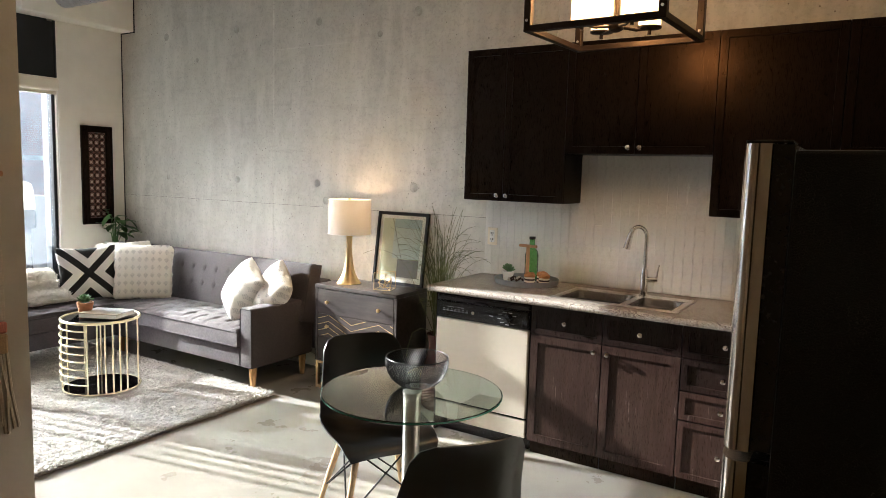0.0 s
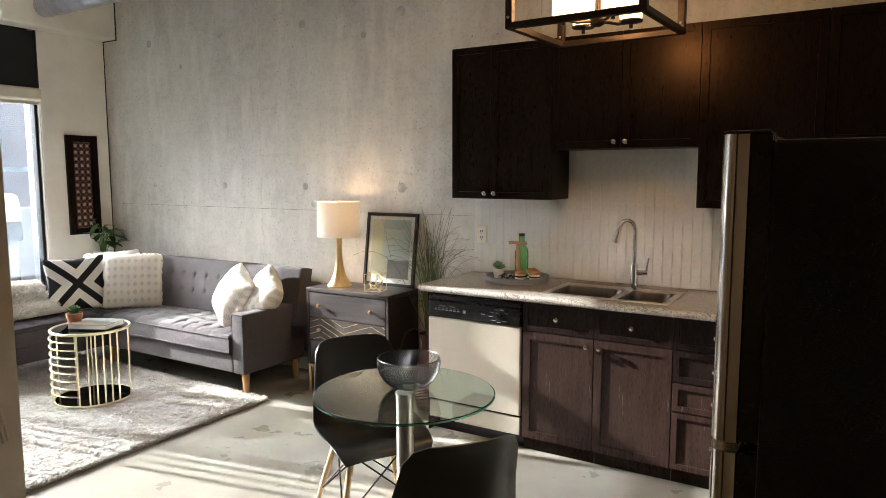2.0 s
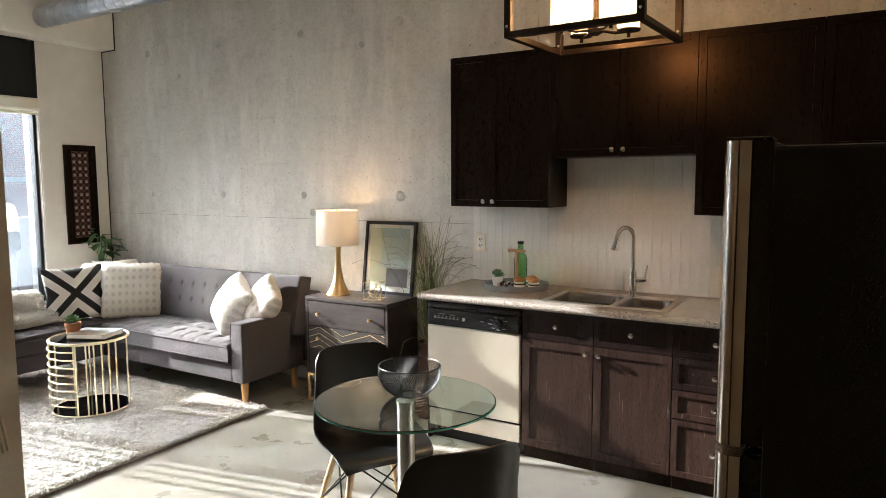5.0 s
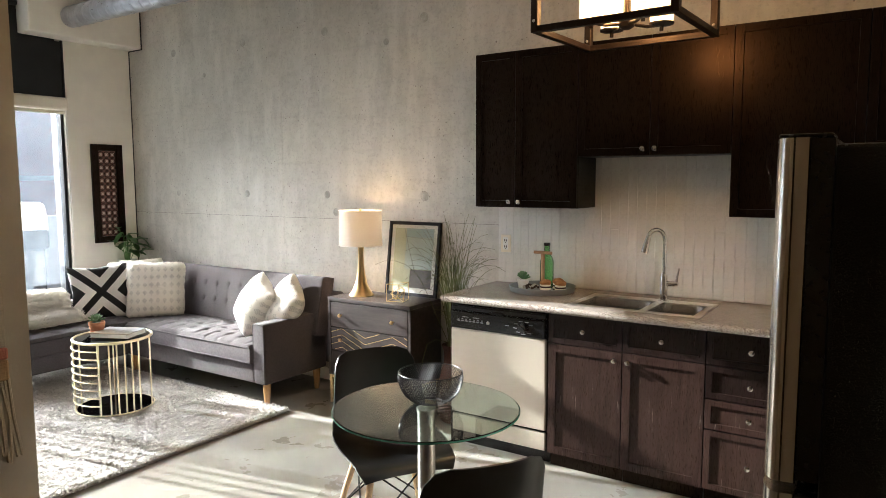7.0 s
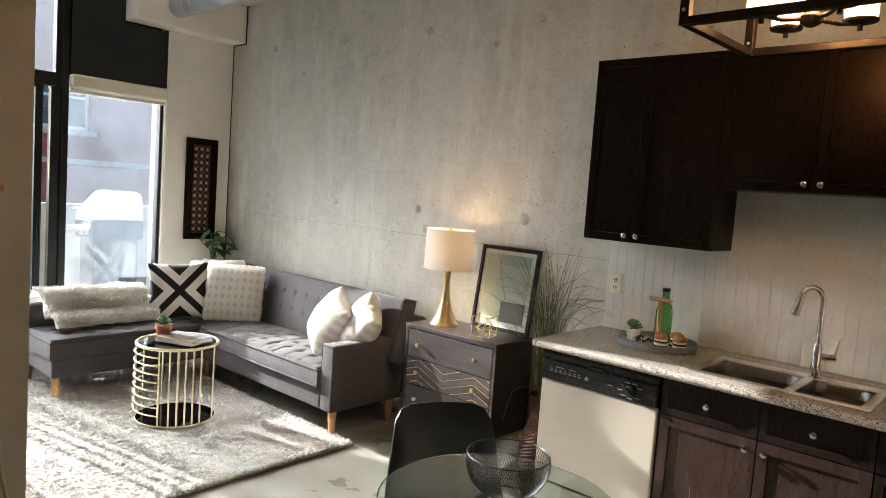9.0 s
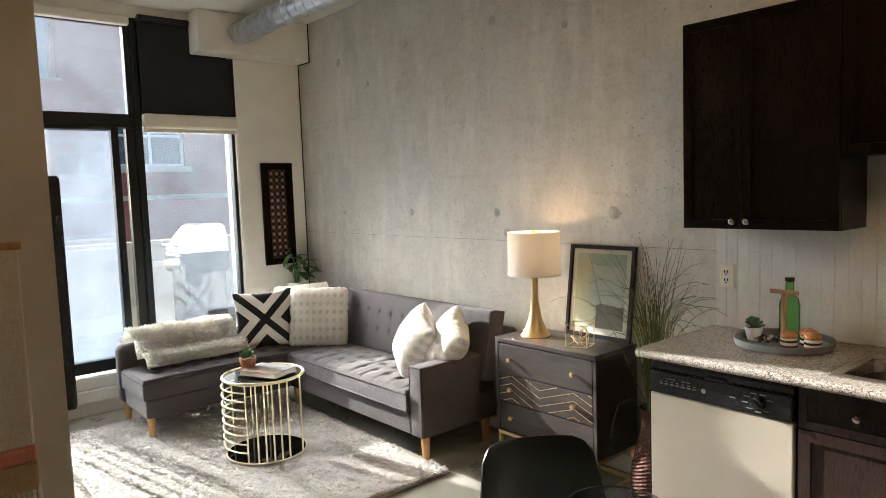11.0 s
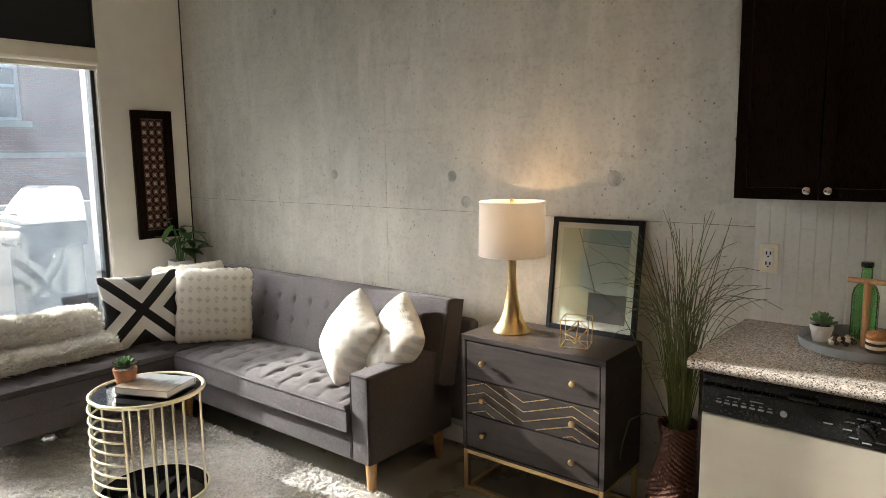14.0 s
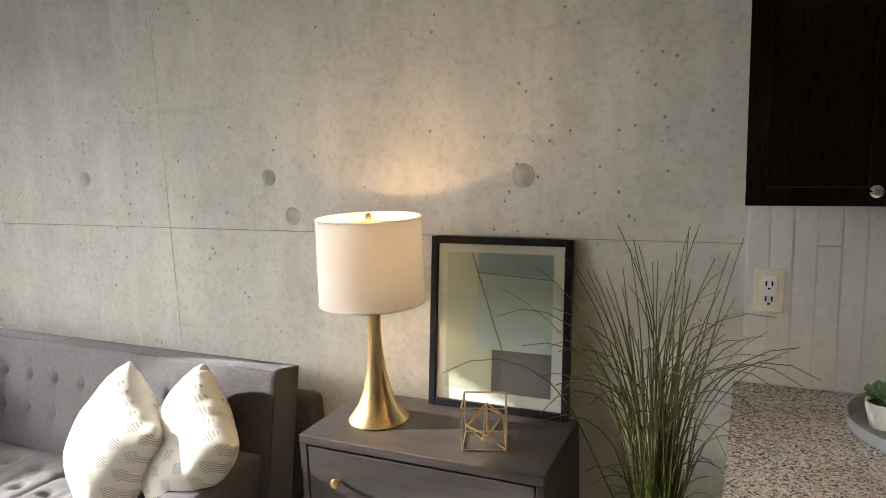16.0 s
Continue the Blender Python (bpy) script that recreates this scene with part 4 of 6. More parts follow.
fridge = thing("fridge", (0.62 + FX, 1.70 + FY, 0), "black fridge with brushed steel doors", "fridge")
part("body", box((0.338 + FX, 1.385 + FY, 0.03), (1.0, 2.0 + FY, 1.615), 0.006), MAT_FRIDGESIDE, fridge, "pebbled black steel body", world=True)
part("base_grille", box((0.33 + FX, 1.40 + FY, 0.0), (0.95, 1.99 + FY, 0.03)), MAT_BLACKPLASTIC, fridge, world=True)
for z0, z1 in ((0.06, 1.173), (1.188, 1.623)):
    d = part("door", door_slab(z0, z1), MAT_FRIDGESTEEL, fridge, "brushed steel door", smooth=True, world=True)
    part("gasket", box((0.3122 + FX, 1.389 + FY, z0 + 0.003), (0.3378 + FX, 1.99 + FY, z1 - 0.001)), MAT_BLACKPLASTIC, d, world=True)
    hz = (0.75, 1.15) if z0 < 1 else (1.25, 1.5)
    part("handle", tube([(0.272 + FX, 1.94 + FY, hz[0]), (0.225 + FX, 1.94 + FY, hz[0] + 0.03), (0.225 + FX, 1.94 + FY, hz[1] - 0.03), (0.272 + FX, 1.94 + FY, hz[1])], 0.011, 10), MAT_STEEL, d, smooth=True, world=True)
part("hinge_cap", box((0.276 + FX, 1.388 + FY, 1.6232), (0.336 + FX, 1.45 + FY, 1.628), 0.002), MAT_BLACKPLASTIC, fridge, world=True)

# ---- lantern over the kitchen ----
lantern = thing("pendant_lantern", (-0.480, 3.074, 2.154), "dark bronze open box pendant with lit glass shades", "pendant lamp", rz=-2.5)
LX, LY, LB, LH = 0.276, 0.252, 0.028, 0.46
for z in (0.0, LH - LB):
    for s in (-1, 1):
        part("rail", box((-LX, s * LY - LB / 2, z), (LX, s * LY + LB / 2, z + LB * 0.9), 0.002, 1), MAT_BRONZE, lantern)
        part("rail", box((s * LX - LB / 2, -LY + LB / 2, z), (s * LX + LB / 2, LY - LB / 2, z + LB * 0.9), 0.002, 1), MAT_BRONZE, lantern)
for sx in (-1, 1):
    for sy in (-1, 1):
        p = part("post", box((sx * LX - LB / 2 - 0.001, sy * LY - LB / 2 - 0.001, 0.0), (sx * LX + LB / 2 + 0.001, sy * LY + LB / 2 + 0.001, LH), 0.002, 1), MAT_BRONZE, lantern)
        bm = lathe([(0.006, 0), (0.006, 0.003), (0.003, 0.005)], n=10)
        bm.transform(Matrix.Translation((sx * LX, sy * LY - LB / 2 - 0.001, 0.045)) @ Matrix.Rotation(radians(90), 4, 'X'))
        part("rivet", bm, MAT_STEEL, p)
part("stem", tube([(0, 0, 0.03), (0, 0, 0.5), (0, 0, ZC - 2.156)], 0.010, 10), MAT_BRONZE, lantern, smooth=True)
part("hub", lathe([(0.012, 0.02), (0.03, 0.03), (0.034, 0.05), (0.02, 0.065), (0.012, 0.09)], n=20), MAT_BRONZE, lantern, smooth=True)
part("top_cross", boards([((-LX, -0.012, LH - 0.02), (LX, 0.012, LH - 0.006)), ((-0.012, -LY, LH - 0.0195), (0.012, LY, LH - 0.0065))]), MAT_BRONZE, lantern)
part("canopy", lathe([(0.065, ZC - 2.181), (0.065, ZC - 2.158), (0.02, ZC - 2.157)], n=28), MAT_BRONZE, lantern, smooth=True)
for a in (45, 135, 225, 315):
    cx, cy = 0.15 * math.cos(radians(a)), 0.15 * math.sin(radians(a))
    arm = part("arm", tube([(0, 0, 0.045), (cx * 0.6, cy * 0.6, 0.035), (cx, cy, 0.045)], 0.007, 8), MAT_BRONZE, lantern, smooth=True)
    part("cup", lathe([(0.008, 0.02), (0.008, 0.038), (0.048, 0.045), (0.05, 0.052), (0.02, 0.054)], (cx, cy, 0), 24), MAT_BRONZE, arm, smooth=True)
    sh = part("shade", lathe([(0.040, 0.056), (0.046, 0.062), (0.046, 0.21), (0.044, 0.21), (0.044, 0.064), (0.030, 0.060)], (cx, cy, 0), 28, False), MAT_LAMPGLASS, lantern, "glowing opal glass shade", smooth=True)
    sh.visible_shadow = False
bulb("lantern_light", (-0.480, 3.074, 2.32), 4.8, 0.05)

# ---- hall: woven hanging and television ----
hanging = thing("wall_hanging", (XH, 1.24, 0.670), "ecru macrame wall hanging with fringe and rose band", "wall hanging")
part("dowel", tube([(XH + 0.02, 1.0, 1.530), (XH + 0.02, 1.35, 1.530)], 0.010, 10), MAT_ACACIA, hanging, smooth=True, world=True)
part("weave", box((XH + 0.003, 1.05, 1.040), (XH + 0.022, 1.345, 1.525), 0.006), MAT_MACRAME, hanging, world=True)
part("band", box((XH + 0.002, 1.048, 1.000), (XH + 0.026, 1.348, 1.039), 0.008), MAT_PINK, hanging, "rose yarn band", world=True)
part("band", box((XH + 0.002, 1.048, 0.930), (XH + 0.026, 1.348, 0.999), 0.008), MAT_TAN, hanging, "tan yarn band", world=True)
rnd = random.Random(4)
for i in range(26):
    y = 1.055 + i * 0.0116
    part("fringe_cord", tube([(XH + 0.014, y, 0.932), (XH + 0.016 + rnd.uniform(0, 0.01), y + 0.012 + rnd.uniform(-0.006, 0.006), 0.800), (XH + 0.014, y + 0.022 + rnd.uniform(-0.008, 0.008), 0.670 + rnd.uniform(-0.02, 0.02))], 0.0058, 6), MAT_MACRAME, hanging, smooth=True, world=True)

tv = thing("television", (-3.33, 1.5, 0.0), "black flat-screen television on a slim floor stand", "television")
part("case", box((-4.05, 1.53, 0.92), (-2.6, 1.58, 1.72), 0.008), MAT_BLACKPLASTIC, tv, world=True)
part("screen", box((-4.04, 1.5805, 0.935), (-2.61, 1.583, 1.71)), MAT_BLACKGLASS, tv, world=True)
part("stand_post", box((-3.38, 1.50, 0.02), (-3.28, 1.5295, 1.4), 0.004), MAT_BLACKFRAME, tv, world=True)
part("stand_foot", box((-3.7, 1.36, 0.0), (-2.96, 1.62, 0.02), 0.004), MAT_BLACKFRAME, tv, world=True)

# ---- living room: sofa ----
sofa = thing("sectional_sofa", (-4.2, 3.8, 0.02), "grey tufted L-shaped sofa with tapered oak legs", "sofa")
part("seat_frame", boards([((-5.24, 3.49, 0.16), (-3.2405, 4.06, 0.30)), ((-5.24, 2.42, 0.16), (-4.745, 3.4895, 0.29))], 0.012), MAT_SOFA, sofa, world=True)
pts = [(x, y) for j, y in enumerate((3.60, 3.72, 3.84)) for x in [-4.62 + 0.145 * i + (0.0725 if j % 2 else 0) for i in range(10)] if x < -3.3]


def seat_dimple(x, y):
    k = abs(((x + 4.62 + 0.0725) % 0.145) - 0.0725)
    front = max(0.0, min(1.0, (3.68 - y) / 0.1))
    pull = 0.004 * noise.noise((x * 26, y * 5, 2)) + 0.005 * front * noise.noise((x * 55, y * 6, 4))
    return tufts(pts, 0.022, 0.015)(x, y) - 0.008 * math.exp(-(k / 0.009) ** 2) * (1 if y < 3.86 else 0) + pull


seat = part("seat_cushion", soft_slab((-4.74, 3.465, 0.302), (-3.246, 3.985, 0.435), 0.014, 0.02, 0.03, seat_dimple), MAT_SOFA, sofa, smooth=True, world=True)
pts2 = [(x, y) for j, y in enumerate([2.56 + 0.13 * k for k in range(11)]) for x in [-5.16 + 0.135 * i + (0.067 if j % 2 else 0) for i in range(4)] if x < -4.78]
chaise = part("chaise_cushion", soft_slab((-5.235, 2.405, 0.292), (-4.742, 3.985, 0.425), 0.018, 0.02, 0.03, tufts(pts2, 0.026, 0.020)), MAT_SOFA, sofa, smooth=True, world=True)
button_me = mesh_of("button", lathe([(0.009, 0), (0.011, 0.003), (0.007, 0.007), (0.002, 0.008)], n=10), MAT_SOFA, True)
for x, y in pts:
    shared("button", button_me, seat, BASE[sofa.name].inverted() @ Matrix.Translation((x, y, 0.424)))
for x, y in pts2:
    shared("button", button_me, chaise, BASE[sofa.name].inverted() @ Matrix.Translation((x, y, 0.413)))
# piping along the cushion fronts
for name_, par, line in (("piping", seat, [(-4.73, 3.467, 0.412), (-4.0, 3.463, 0.413), (-3.250, 3.467, 0.412)]), ("piping", seat, [(-4.73, 3.467, 0.308), (-4.0, 3.463, 0.308), (-3.250, 3.467, 0.308)]),
                         ("piping", chaise, [(-5.23, 2.407, 0.402), (-5.0, 2.404, 0.402), (-4.746, 2.407, 0.402), (-4.742, 2.6, 0.402), (-4.742, 3.49, 0.402)])):
    part(name_, tube(line, 0.0055, 6), MAT_PIPING, par, smooth=True, world=True)
# the back, tufted in two rows and leaning
bpts = [(-5.12 + 0.145 * i, z) for z in (0.17, 0.30) for i in range(13)]


def back_dimple(x, y):
    z = tufts(bpts, 0.015, 0.010)(x, y)
    k = abs(((x + 5.12 + 0.0725) % 0.145) - 0.0725)
    return z - 0.0032 * math.exp(-(k / 0.006) ** 2) * max(0.0, min(1.0, (y - 0.04) / 0.06, (0.40 - y) / 0.06)) * (1 if x < -3.3 else 0)


bm = soft_slab((-5.27, 0.0, 0.0), (-3.075, 0.445, 0.115), 0.0105, 0.012, 0.022, back_dimple)
back_m = Matrix.Translation((0, 4.06, 0.405)) @ Matrix.Rotation(radians(78), 4, 'X')
bm.transform(back_m)
back = part("backrest", bm, MAT_SOFA, sofa, smooth=True, world=True)
bm = tube([(-5.255, 0.432, 0.109), (-4.2, 0.434, 0.110), (-3.095, 0.432, 0.109), (-3.087, 0.422, 0.109), (-3.086, 0.25, 0.110), (-3.087, 0.03, 0.108)], 0.0045, 6)
bm.transform(back_m)
part("piping", bm, MAT_PIPING, back, smooth=True, world=True)
for x, y in bpts:
    shared("button", button_me, back, BASE[sofa.name].inverted() @ back_m @ Matrix.Translation((x, y, 0.106)))
part("arm", box((-3.240, 3.485, 0.16), (-3.118, 4.10, 0.590), 0.016, 4), MAT_SOFA, sofa, smooth=True, world=True)
part("piping", tube([(-3.128, 3.488, 0.17), (-3.126, 3.488, 0.57), (-3.130, 3.490, 0.583), (-3.130, 3.75, 0.584), (-3.130, 4.05, 0.584)], 0.0045, 6), MAT_PIPING, sofa, smooth=True, world=True)
part("piping", tube([(-3.132, 3.488, 0.582), (-3.18, 3.486, 0.585), (-3.228, 3.488, 0.582), (-3.233, 3.488, 0.57), (-3.233, 3.488, 0.17)], 0.0045, 6), MAT_PIPING, sofa, smooth=True, world=True)
part("chaise_back", box((-5.375, 2.40, 0.16), (-5.238, 4.09, 0.585), 0.05, 5), MAT_SOFA, sofa, smooth=True, world=True)
part("rear_panel", box((-5.2, 4.150, 0.17), (-3.02, 4.222, 0.735), 0.03, 4), MAT_SOFA, sofa, smooth=True, world=True)
for x, y in ((-3.160, 3.535), (-3.160, 4.03), (-4.79, 2.46), (-5.32, 2.46), (-5.32, 4.0), (-4.72, 3.53)):
    part("leg", lathe([(0.016, 0.0), (0.018, 0.005), (0.030, 0.16), (0.03, 0.165)], (x, y, 0.0), 18), MAT_LEGWOOD, sofa, "tapered oak leg", smooth=True, world=True)


def cushion(name, label, mat, w, t, at, normal, lean, seed, roll=0.0, pinch=0.055, wavy=0.004):
    """A cushion whose face looks along normal (degrees from +x), leaning back."""
    ob = tagged(new(name, mesh_of(name, pillow_mesh(w, w, t, seed, 34, pinch, wavy), mat, True)), label, "pillow", "sofa cushions")
    ob.matrix_basis = Matrix.Translation(at) @ Matrix.Rotation(radians(normal + 90), 4, 'Z') @ Matrix.Rotation(radians(-lean), 4, 'X') @ Matrix.Rotation(radians(roll), 4, 'Y')
    return ob


cushion("throw_pillow", "black and white cross-print pillow on the sofa", MAT_CROSS, 0.475, 0.15, (-5.045, 3.445, 0.655), -22, 12, 1, -2, 0.12)
cushion("throw_pillow", "cream square pillow with grey woven diamonds", MAT_DIAMOND, 0.475, 0.16, (-4.765, 3.775, 0.660), -42, 14, 2, 1, 0.03, 0.012)
cushion("throw_pillow", "cream pillow tucked behind the others", MAT_DIAMOND, 0.46, 0.14, (-5.07, 3.80, 0.67), -30, 14, 3, -3, 0.05, 0.010)
cushion("throw_pillow", "cream diamond pillow leaning on the sofa arm", MAT_DIAMOND, 0.405, 0.23, (-3.530, 3.77, 0.650), 250, 26, 4, 23, 0.05, 0.008)
cushion("throw_pillow", "cream textured pillow resting against the arm", MAT_DIAMOND, 0.40, 0.22, (-3.290, 3.84, 0.648), 248, 26, 5, 27, 0.05, 0.010)

# ---- faux fur throw, folded over the low back ----
throw = thing("fur_throw", (-5.2, 2.85, 0.43), "cream shaggy faux fur throw folded on the sofa", "throw")
prof = [(-5.385, 0.50), (-5.405, 0.60), (-5.35, 0.672), (-5.24, 0.678), (-5.165, 0.63), (-5.14, 0.54), (-5.115, 0.495), (-5.05, 0.535), (-4.97, 0.52), (-4.935, 0.462)]
rng = random.Random(11)


def throw_point(u, v):
    k = min(len(prof) - 2, int(u * (len(prof) - 1)))
    f = u * (len(prof) - 1) - k
    x, z = prof[k][0] * (1 - f) + prof[k + 1][0] * f, prof[k][1] * (1 - f) + prof[k + 1][1] * f
    y = 2.475 + 0.76 * v + 0.03 * u + 0.012 * noise.noise((u * 4, v * 5, 1))
    return Vector((x + 0.012 * noise.noise((u * 3, v * 4, 7)), y, z + 0.012 * noise.noise((u * 3, v * 6, 3))))


bm = bm_new()
NU, NV = 36, 40
grid = [[bm.verts.new(throw_point(i / NU, j / NV)) for j in range(NV + 1)] for i in range(NU + 1)]
for i in range(NU):
    for j in range(NV):
        bm.faces.new((grid[i][j], grid[i + 1][j], grid[i + 1][j + 1], grid[i][j + 1]))
bmesh.ops.solidify(bm, geom=bm.faces[:], thickness=-0.022)
part("fleece", bm, MAT_FUR, throw, smooth=True, world=True)


def blades(count, place, length, width, seed, droop=0.5):
    """Many three-sided tapering tufts; place gives a root and the way it grows."""
    r = random.Random(seed)
    verts, faces = [], []
    for _ in range(count):
        p, d = place(r)
        ln, w = length * r.uniform(0.6, 1.25), width * r.uniform(0.7, 1.3)
        a = r.uniform(0, 6.283)
        side = Vector((math.cos(a), math.sin(a), 0.2)).cross(d).normalized()
        oth = side.cross(d).normalized()
        bend = Vector((r.uniform(-1, 1), r.uniform(-1, 1), r.uniform(-0.8, 0.1))) * droop * ln
        b = len(verts)
        mid, end = p + d * ln * 0.55 + bend * 0.3, p + d * ln + bend
        verts += [p + side * w, p - side * w, p + oth * w, mid + side * w * 0.8, mid - side * w * 0.8, mid + oth * w * 0.8, end]
        for k in range(3):
            q = (k + 1) % 3
            faces += [(b + k, b + q, b + 3 + q, b + 3 + k), (b + 3 + k, b + 3 + q, b + 6)]
    return verts, faces


def raw_part(name, vf, mat, parent, label="", kind=""):
    me = bpy.data.meshes.new(name)
    inv = BASE[parent.name].inverted()
    me.from_pydata([tuple(inv @ v) for v in vf[0]], [], vf[1])
    me.materials.append(mat)
    ob = new(name, me)
    ob.parent = parent
    BASE[ob.name] = BASE[parent.name]
    return tagged(ob, label, kind=kind)


def fur_root(r):
    u, v = r.random(), r.random()
    p = throw_point(u, v)
    d = (throw_point(min(1, u + 0.01), v) - throw_point(max(0, u - 0.01), v)).cross(Vector((0, 1, 0))).normalized()
    if d.z < 0 and abs(d.z) > abs(d.x):
        d = -d
    if u < 0.15:
        d = Vector((-1, 0, 0.2))
    return p + d * 0.004, (d + Vector((r.uniform(-0.5, 0.5), r.uniform(-0.5, 0.5), r.uniform(-0.5, 0.3)))).normalized()


raw_part("fur", blades(11000, fur_root, 0.030, 0.0038, 5), MAT_FUR, throw, kind="stuff")

# ---- shag rug ----
RX0, RX1, RY0, RY1 = -5.30, -2.945, 1.90, 3.52
rug = thing("shag_rug", (-4.12, 2.74, 0.0), "grey and ivory shag rug on the concrete floor", "rug")
part("backing", box((RX0 + 0.01, RY0 + 0.01, 0.001), (RX1 - 0.01, RY1 - 0.01, 0.014), 0.004), MAT_RUG, rug, world=True)


def rug_height(x, y):
    """Matted clumps, rounded off towards the edges."""
    d = min(x - RX0, RX1 - x, y - RY0, RY1 - y)
    lump = 0.007 * noise.noise((x * 38, y * 38, 1.0)) + 0.005 * noise.noise((x * 75, y * 75, 5.0))
    return max(0.004, (0.027 + lump) * min(1.0, max(0.0, d / 0.02)) ** 0.5)


def rug_field(step=0.0085):
    nx, ny = int((RX1 - RX0) / step), int((RY1 - RY0) / step)
    rr_ = random.Random(77)
    verts = []
    for j in range(ny + 1):
        for i in range(nx + 1):
            x, y = RX0 + (RX1 - RX0) * i / nx, RY0 + (RY1 - RY0) * j / ny
            verts.append(Vector((x + rr_.uniform(-0.002, 0.002), y + rr_.uniform(-0.002, 0.002), rug_height(x, y))))
    w = nx + 1
    return verts, [(j * w + i, j * w + i + 1, (j + 1) * w + i + 1, (j + 1) * w + i) for j in range(ny) for i in range(nx)]


raw_part("pile_field", rug_field(), MAT_RUG, rug, "matted ivory and grey pile")


def rug_root(r):
    x, y = r.uniform(RX0, RX1), r.uniform(RY0, RY1)
    a = r.uniform(0, 6.283)
    return Vector((x, y, rug_height(x, y) - 0.003)), Vector((math.cos(a), math.sin(a), r.uniform(0.25, 0.9))).normalized()


def rug_edge_root(r):
    k = r.random() * 2 * (RX1 - RX0 + RY1 - RY0)
    if k < 2 * (RX1 - RX0):
        x, s = RX0 + k / 2, 1 if r.random() < 0.5 else -1
        p, d = Vector((x, RY1 if s > 0 else RY0, r.uniform(0.004, 0.018))), Vector((0, s, 0))
    else:
        y, s = RY0 + (k / 2 - (RX1 - RX0)), 1 if r.random() < 0.5 else -1
        p, d = Vector((RX1 if s > 0 else RX0, y, r.uniform(0.004, 0.018))), Vector((s, 0, 0))
    return p - d * 0.01, (d * r.uniform(0.4, 1.0) + Vector((r.uniform(-0.5, 0.5), r.uniform(-0.5, 0.5), r.uniform(0.2, 1.0)))).normalized()


raw_part("shag", blades(52000, rug_root, 0.015, 0.0034, 6, 0.5), MAT_RUGPILE, rug, "short ivory yarn ends", kind="stuff")
raw_part("shag_edge", blades(7000, rug_edge_root, 0.026, 0.0046, 16, 0.5), MAT_RUGPILE, rug, "frayed pile along the edge", kind="stuff")

# ---- round side table ----
CT = (-3.975, 2.905)
tab = thing("side_table", (CT[0], CT[1], 0.032), "round gold wire side table with black glass", "table")
R, TZ = 0.245, 0.488
part("top_ring", tube(circle((0, 0, TZ), R), 0.010, 10, True), MAT_PALEGOLD, tab, smooth=True)
part("top_glass", lathe([(R - 0.009, TZ - 0.004), (R - 0.009, TZ + 0.002)], n=48), MAT_BLACKGLASS, tab, "black glass top")
part("base_ring", tube(circle((0, 0, 0.006), R), 0.0055, 10, True), MAT_PALEGOLD, tab, smooth=True)
part("base_glass", lathe([(R - 0.007, 0.004), (R - 0.007, 0.010)], n=48), MAT_BLACKGLASS, tab, "black glass base")
for a in (-150, -116, -52, -37, -26, -15, -4, 8, 36, 150, 175):
    x, y = R * math.cos(radians(a)), R * math.sin(radians(a))
    part("rod", tube([(x, y, 0.008), (x, y, 0.25), (x, y, TZ)], 0.0054, 10), MAT_PALEGOLD, tab, smooth=True)
for i in range(8):
    z = 0.075 + i * 0.052
    part("rung", tube(circle((0, 0, z), R + 0.010, 18, -150, -52), 0.0052, 8), MAT_PALEGOLD, tab, smooth=True)
book = thing("book", (-3.93, 2.92, 0.5305), "hardcover coffee-table book with a grey landscape cover", "book", rz=24)
part("page_block", box((-0.137, -0.100, 0.003), (0.135, 0.101, 0.029)), MAT_PAPER, book, "pale page block")
part("cover", boards([((-0.142, -0.105, 0.0292), (0.142, 0.105, 0.0325)), ((-0.142, -0.105, 0.0), (0.142, 0.105, 0.0028)), ((-0.142, 0.1015, 0.003), (0.142, 0.1045, 0.029))], 0.001), MAT_COVER, book, "brown and grey printed cover")


def succulent(at, pot_mat, pot_label, r, h, seed, leaves=26, leaf=0.05, part_of="succulent"):
    s = thing("potted_succulent", at, pot_label, "plant")
    part("pot", lathe([(r * 0.72, 0), (r * 0.95, h * 0.72), (r, h * 0.74), (r * 1.02, h), (r * 0.9, h), (r * 0.86, h * 0.85)], n=24, caps=True), pot_mat, s, smooth=True)
    rr = random.Random(seed)
    me = bm_new()
    for k in range(5):
        w = [0.12, 0.34, 0.42, 0.22, 0.0][k]
        z = [0.0, 0.25, 0.6, 0.88, 1.0][k]
        for sgn in (-1, 1):
            me.verts.new((z * leaf, sgn * w * leaf * 0.5 * (1 if w else 0.01), 0.006 * z))
        me.verts.new((z * leaf, 0, -0.008 * (1 - z) - 0.002))
    me.verts.ensure_lookup_table()
    v = me.verts
    for k in range(4):
        a, b = 3 * k, 3 * k + 3
        me.faces.new((v[a], v[a + 1], v[b + 1], v[b]))
        me.faces.new((v[a], v[b], v[b + 2], v[a + 2]))
        me.faces.new((v[a + 1], v[a + 2], v[b + 2], v[b + 1]))
    mesh = mesh_of("leaf", me, MAT_SUCC, True)
    for i in range(leaves):
        f = i / leaves
        shared("leaf", mesh, s, Matrix.Translation((0, 0, h + 0.002 + 0.012 * f)) @ Matrix.Rotation(i * 2.4, 4, 'Z') @ Matrix.Rotation(-radians(12 + 68 * f), 4, 'Y') @ Matrix.Scale(1 - 0.35 * f + rr.uniform(-0.1, 0.1), 4))
    part("soil", lathe([(r * 0.86, h * 0.84), (r * 0.86, h * 0.9)], n=20), MAT_SOIL, s)
    return s


succulent((-4.075, 2.855, 0.531), MAT_TERRA, "small succulent in a terracotta pot", 0.052, 0.088, 3, 30, 0.06)

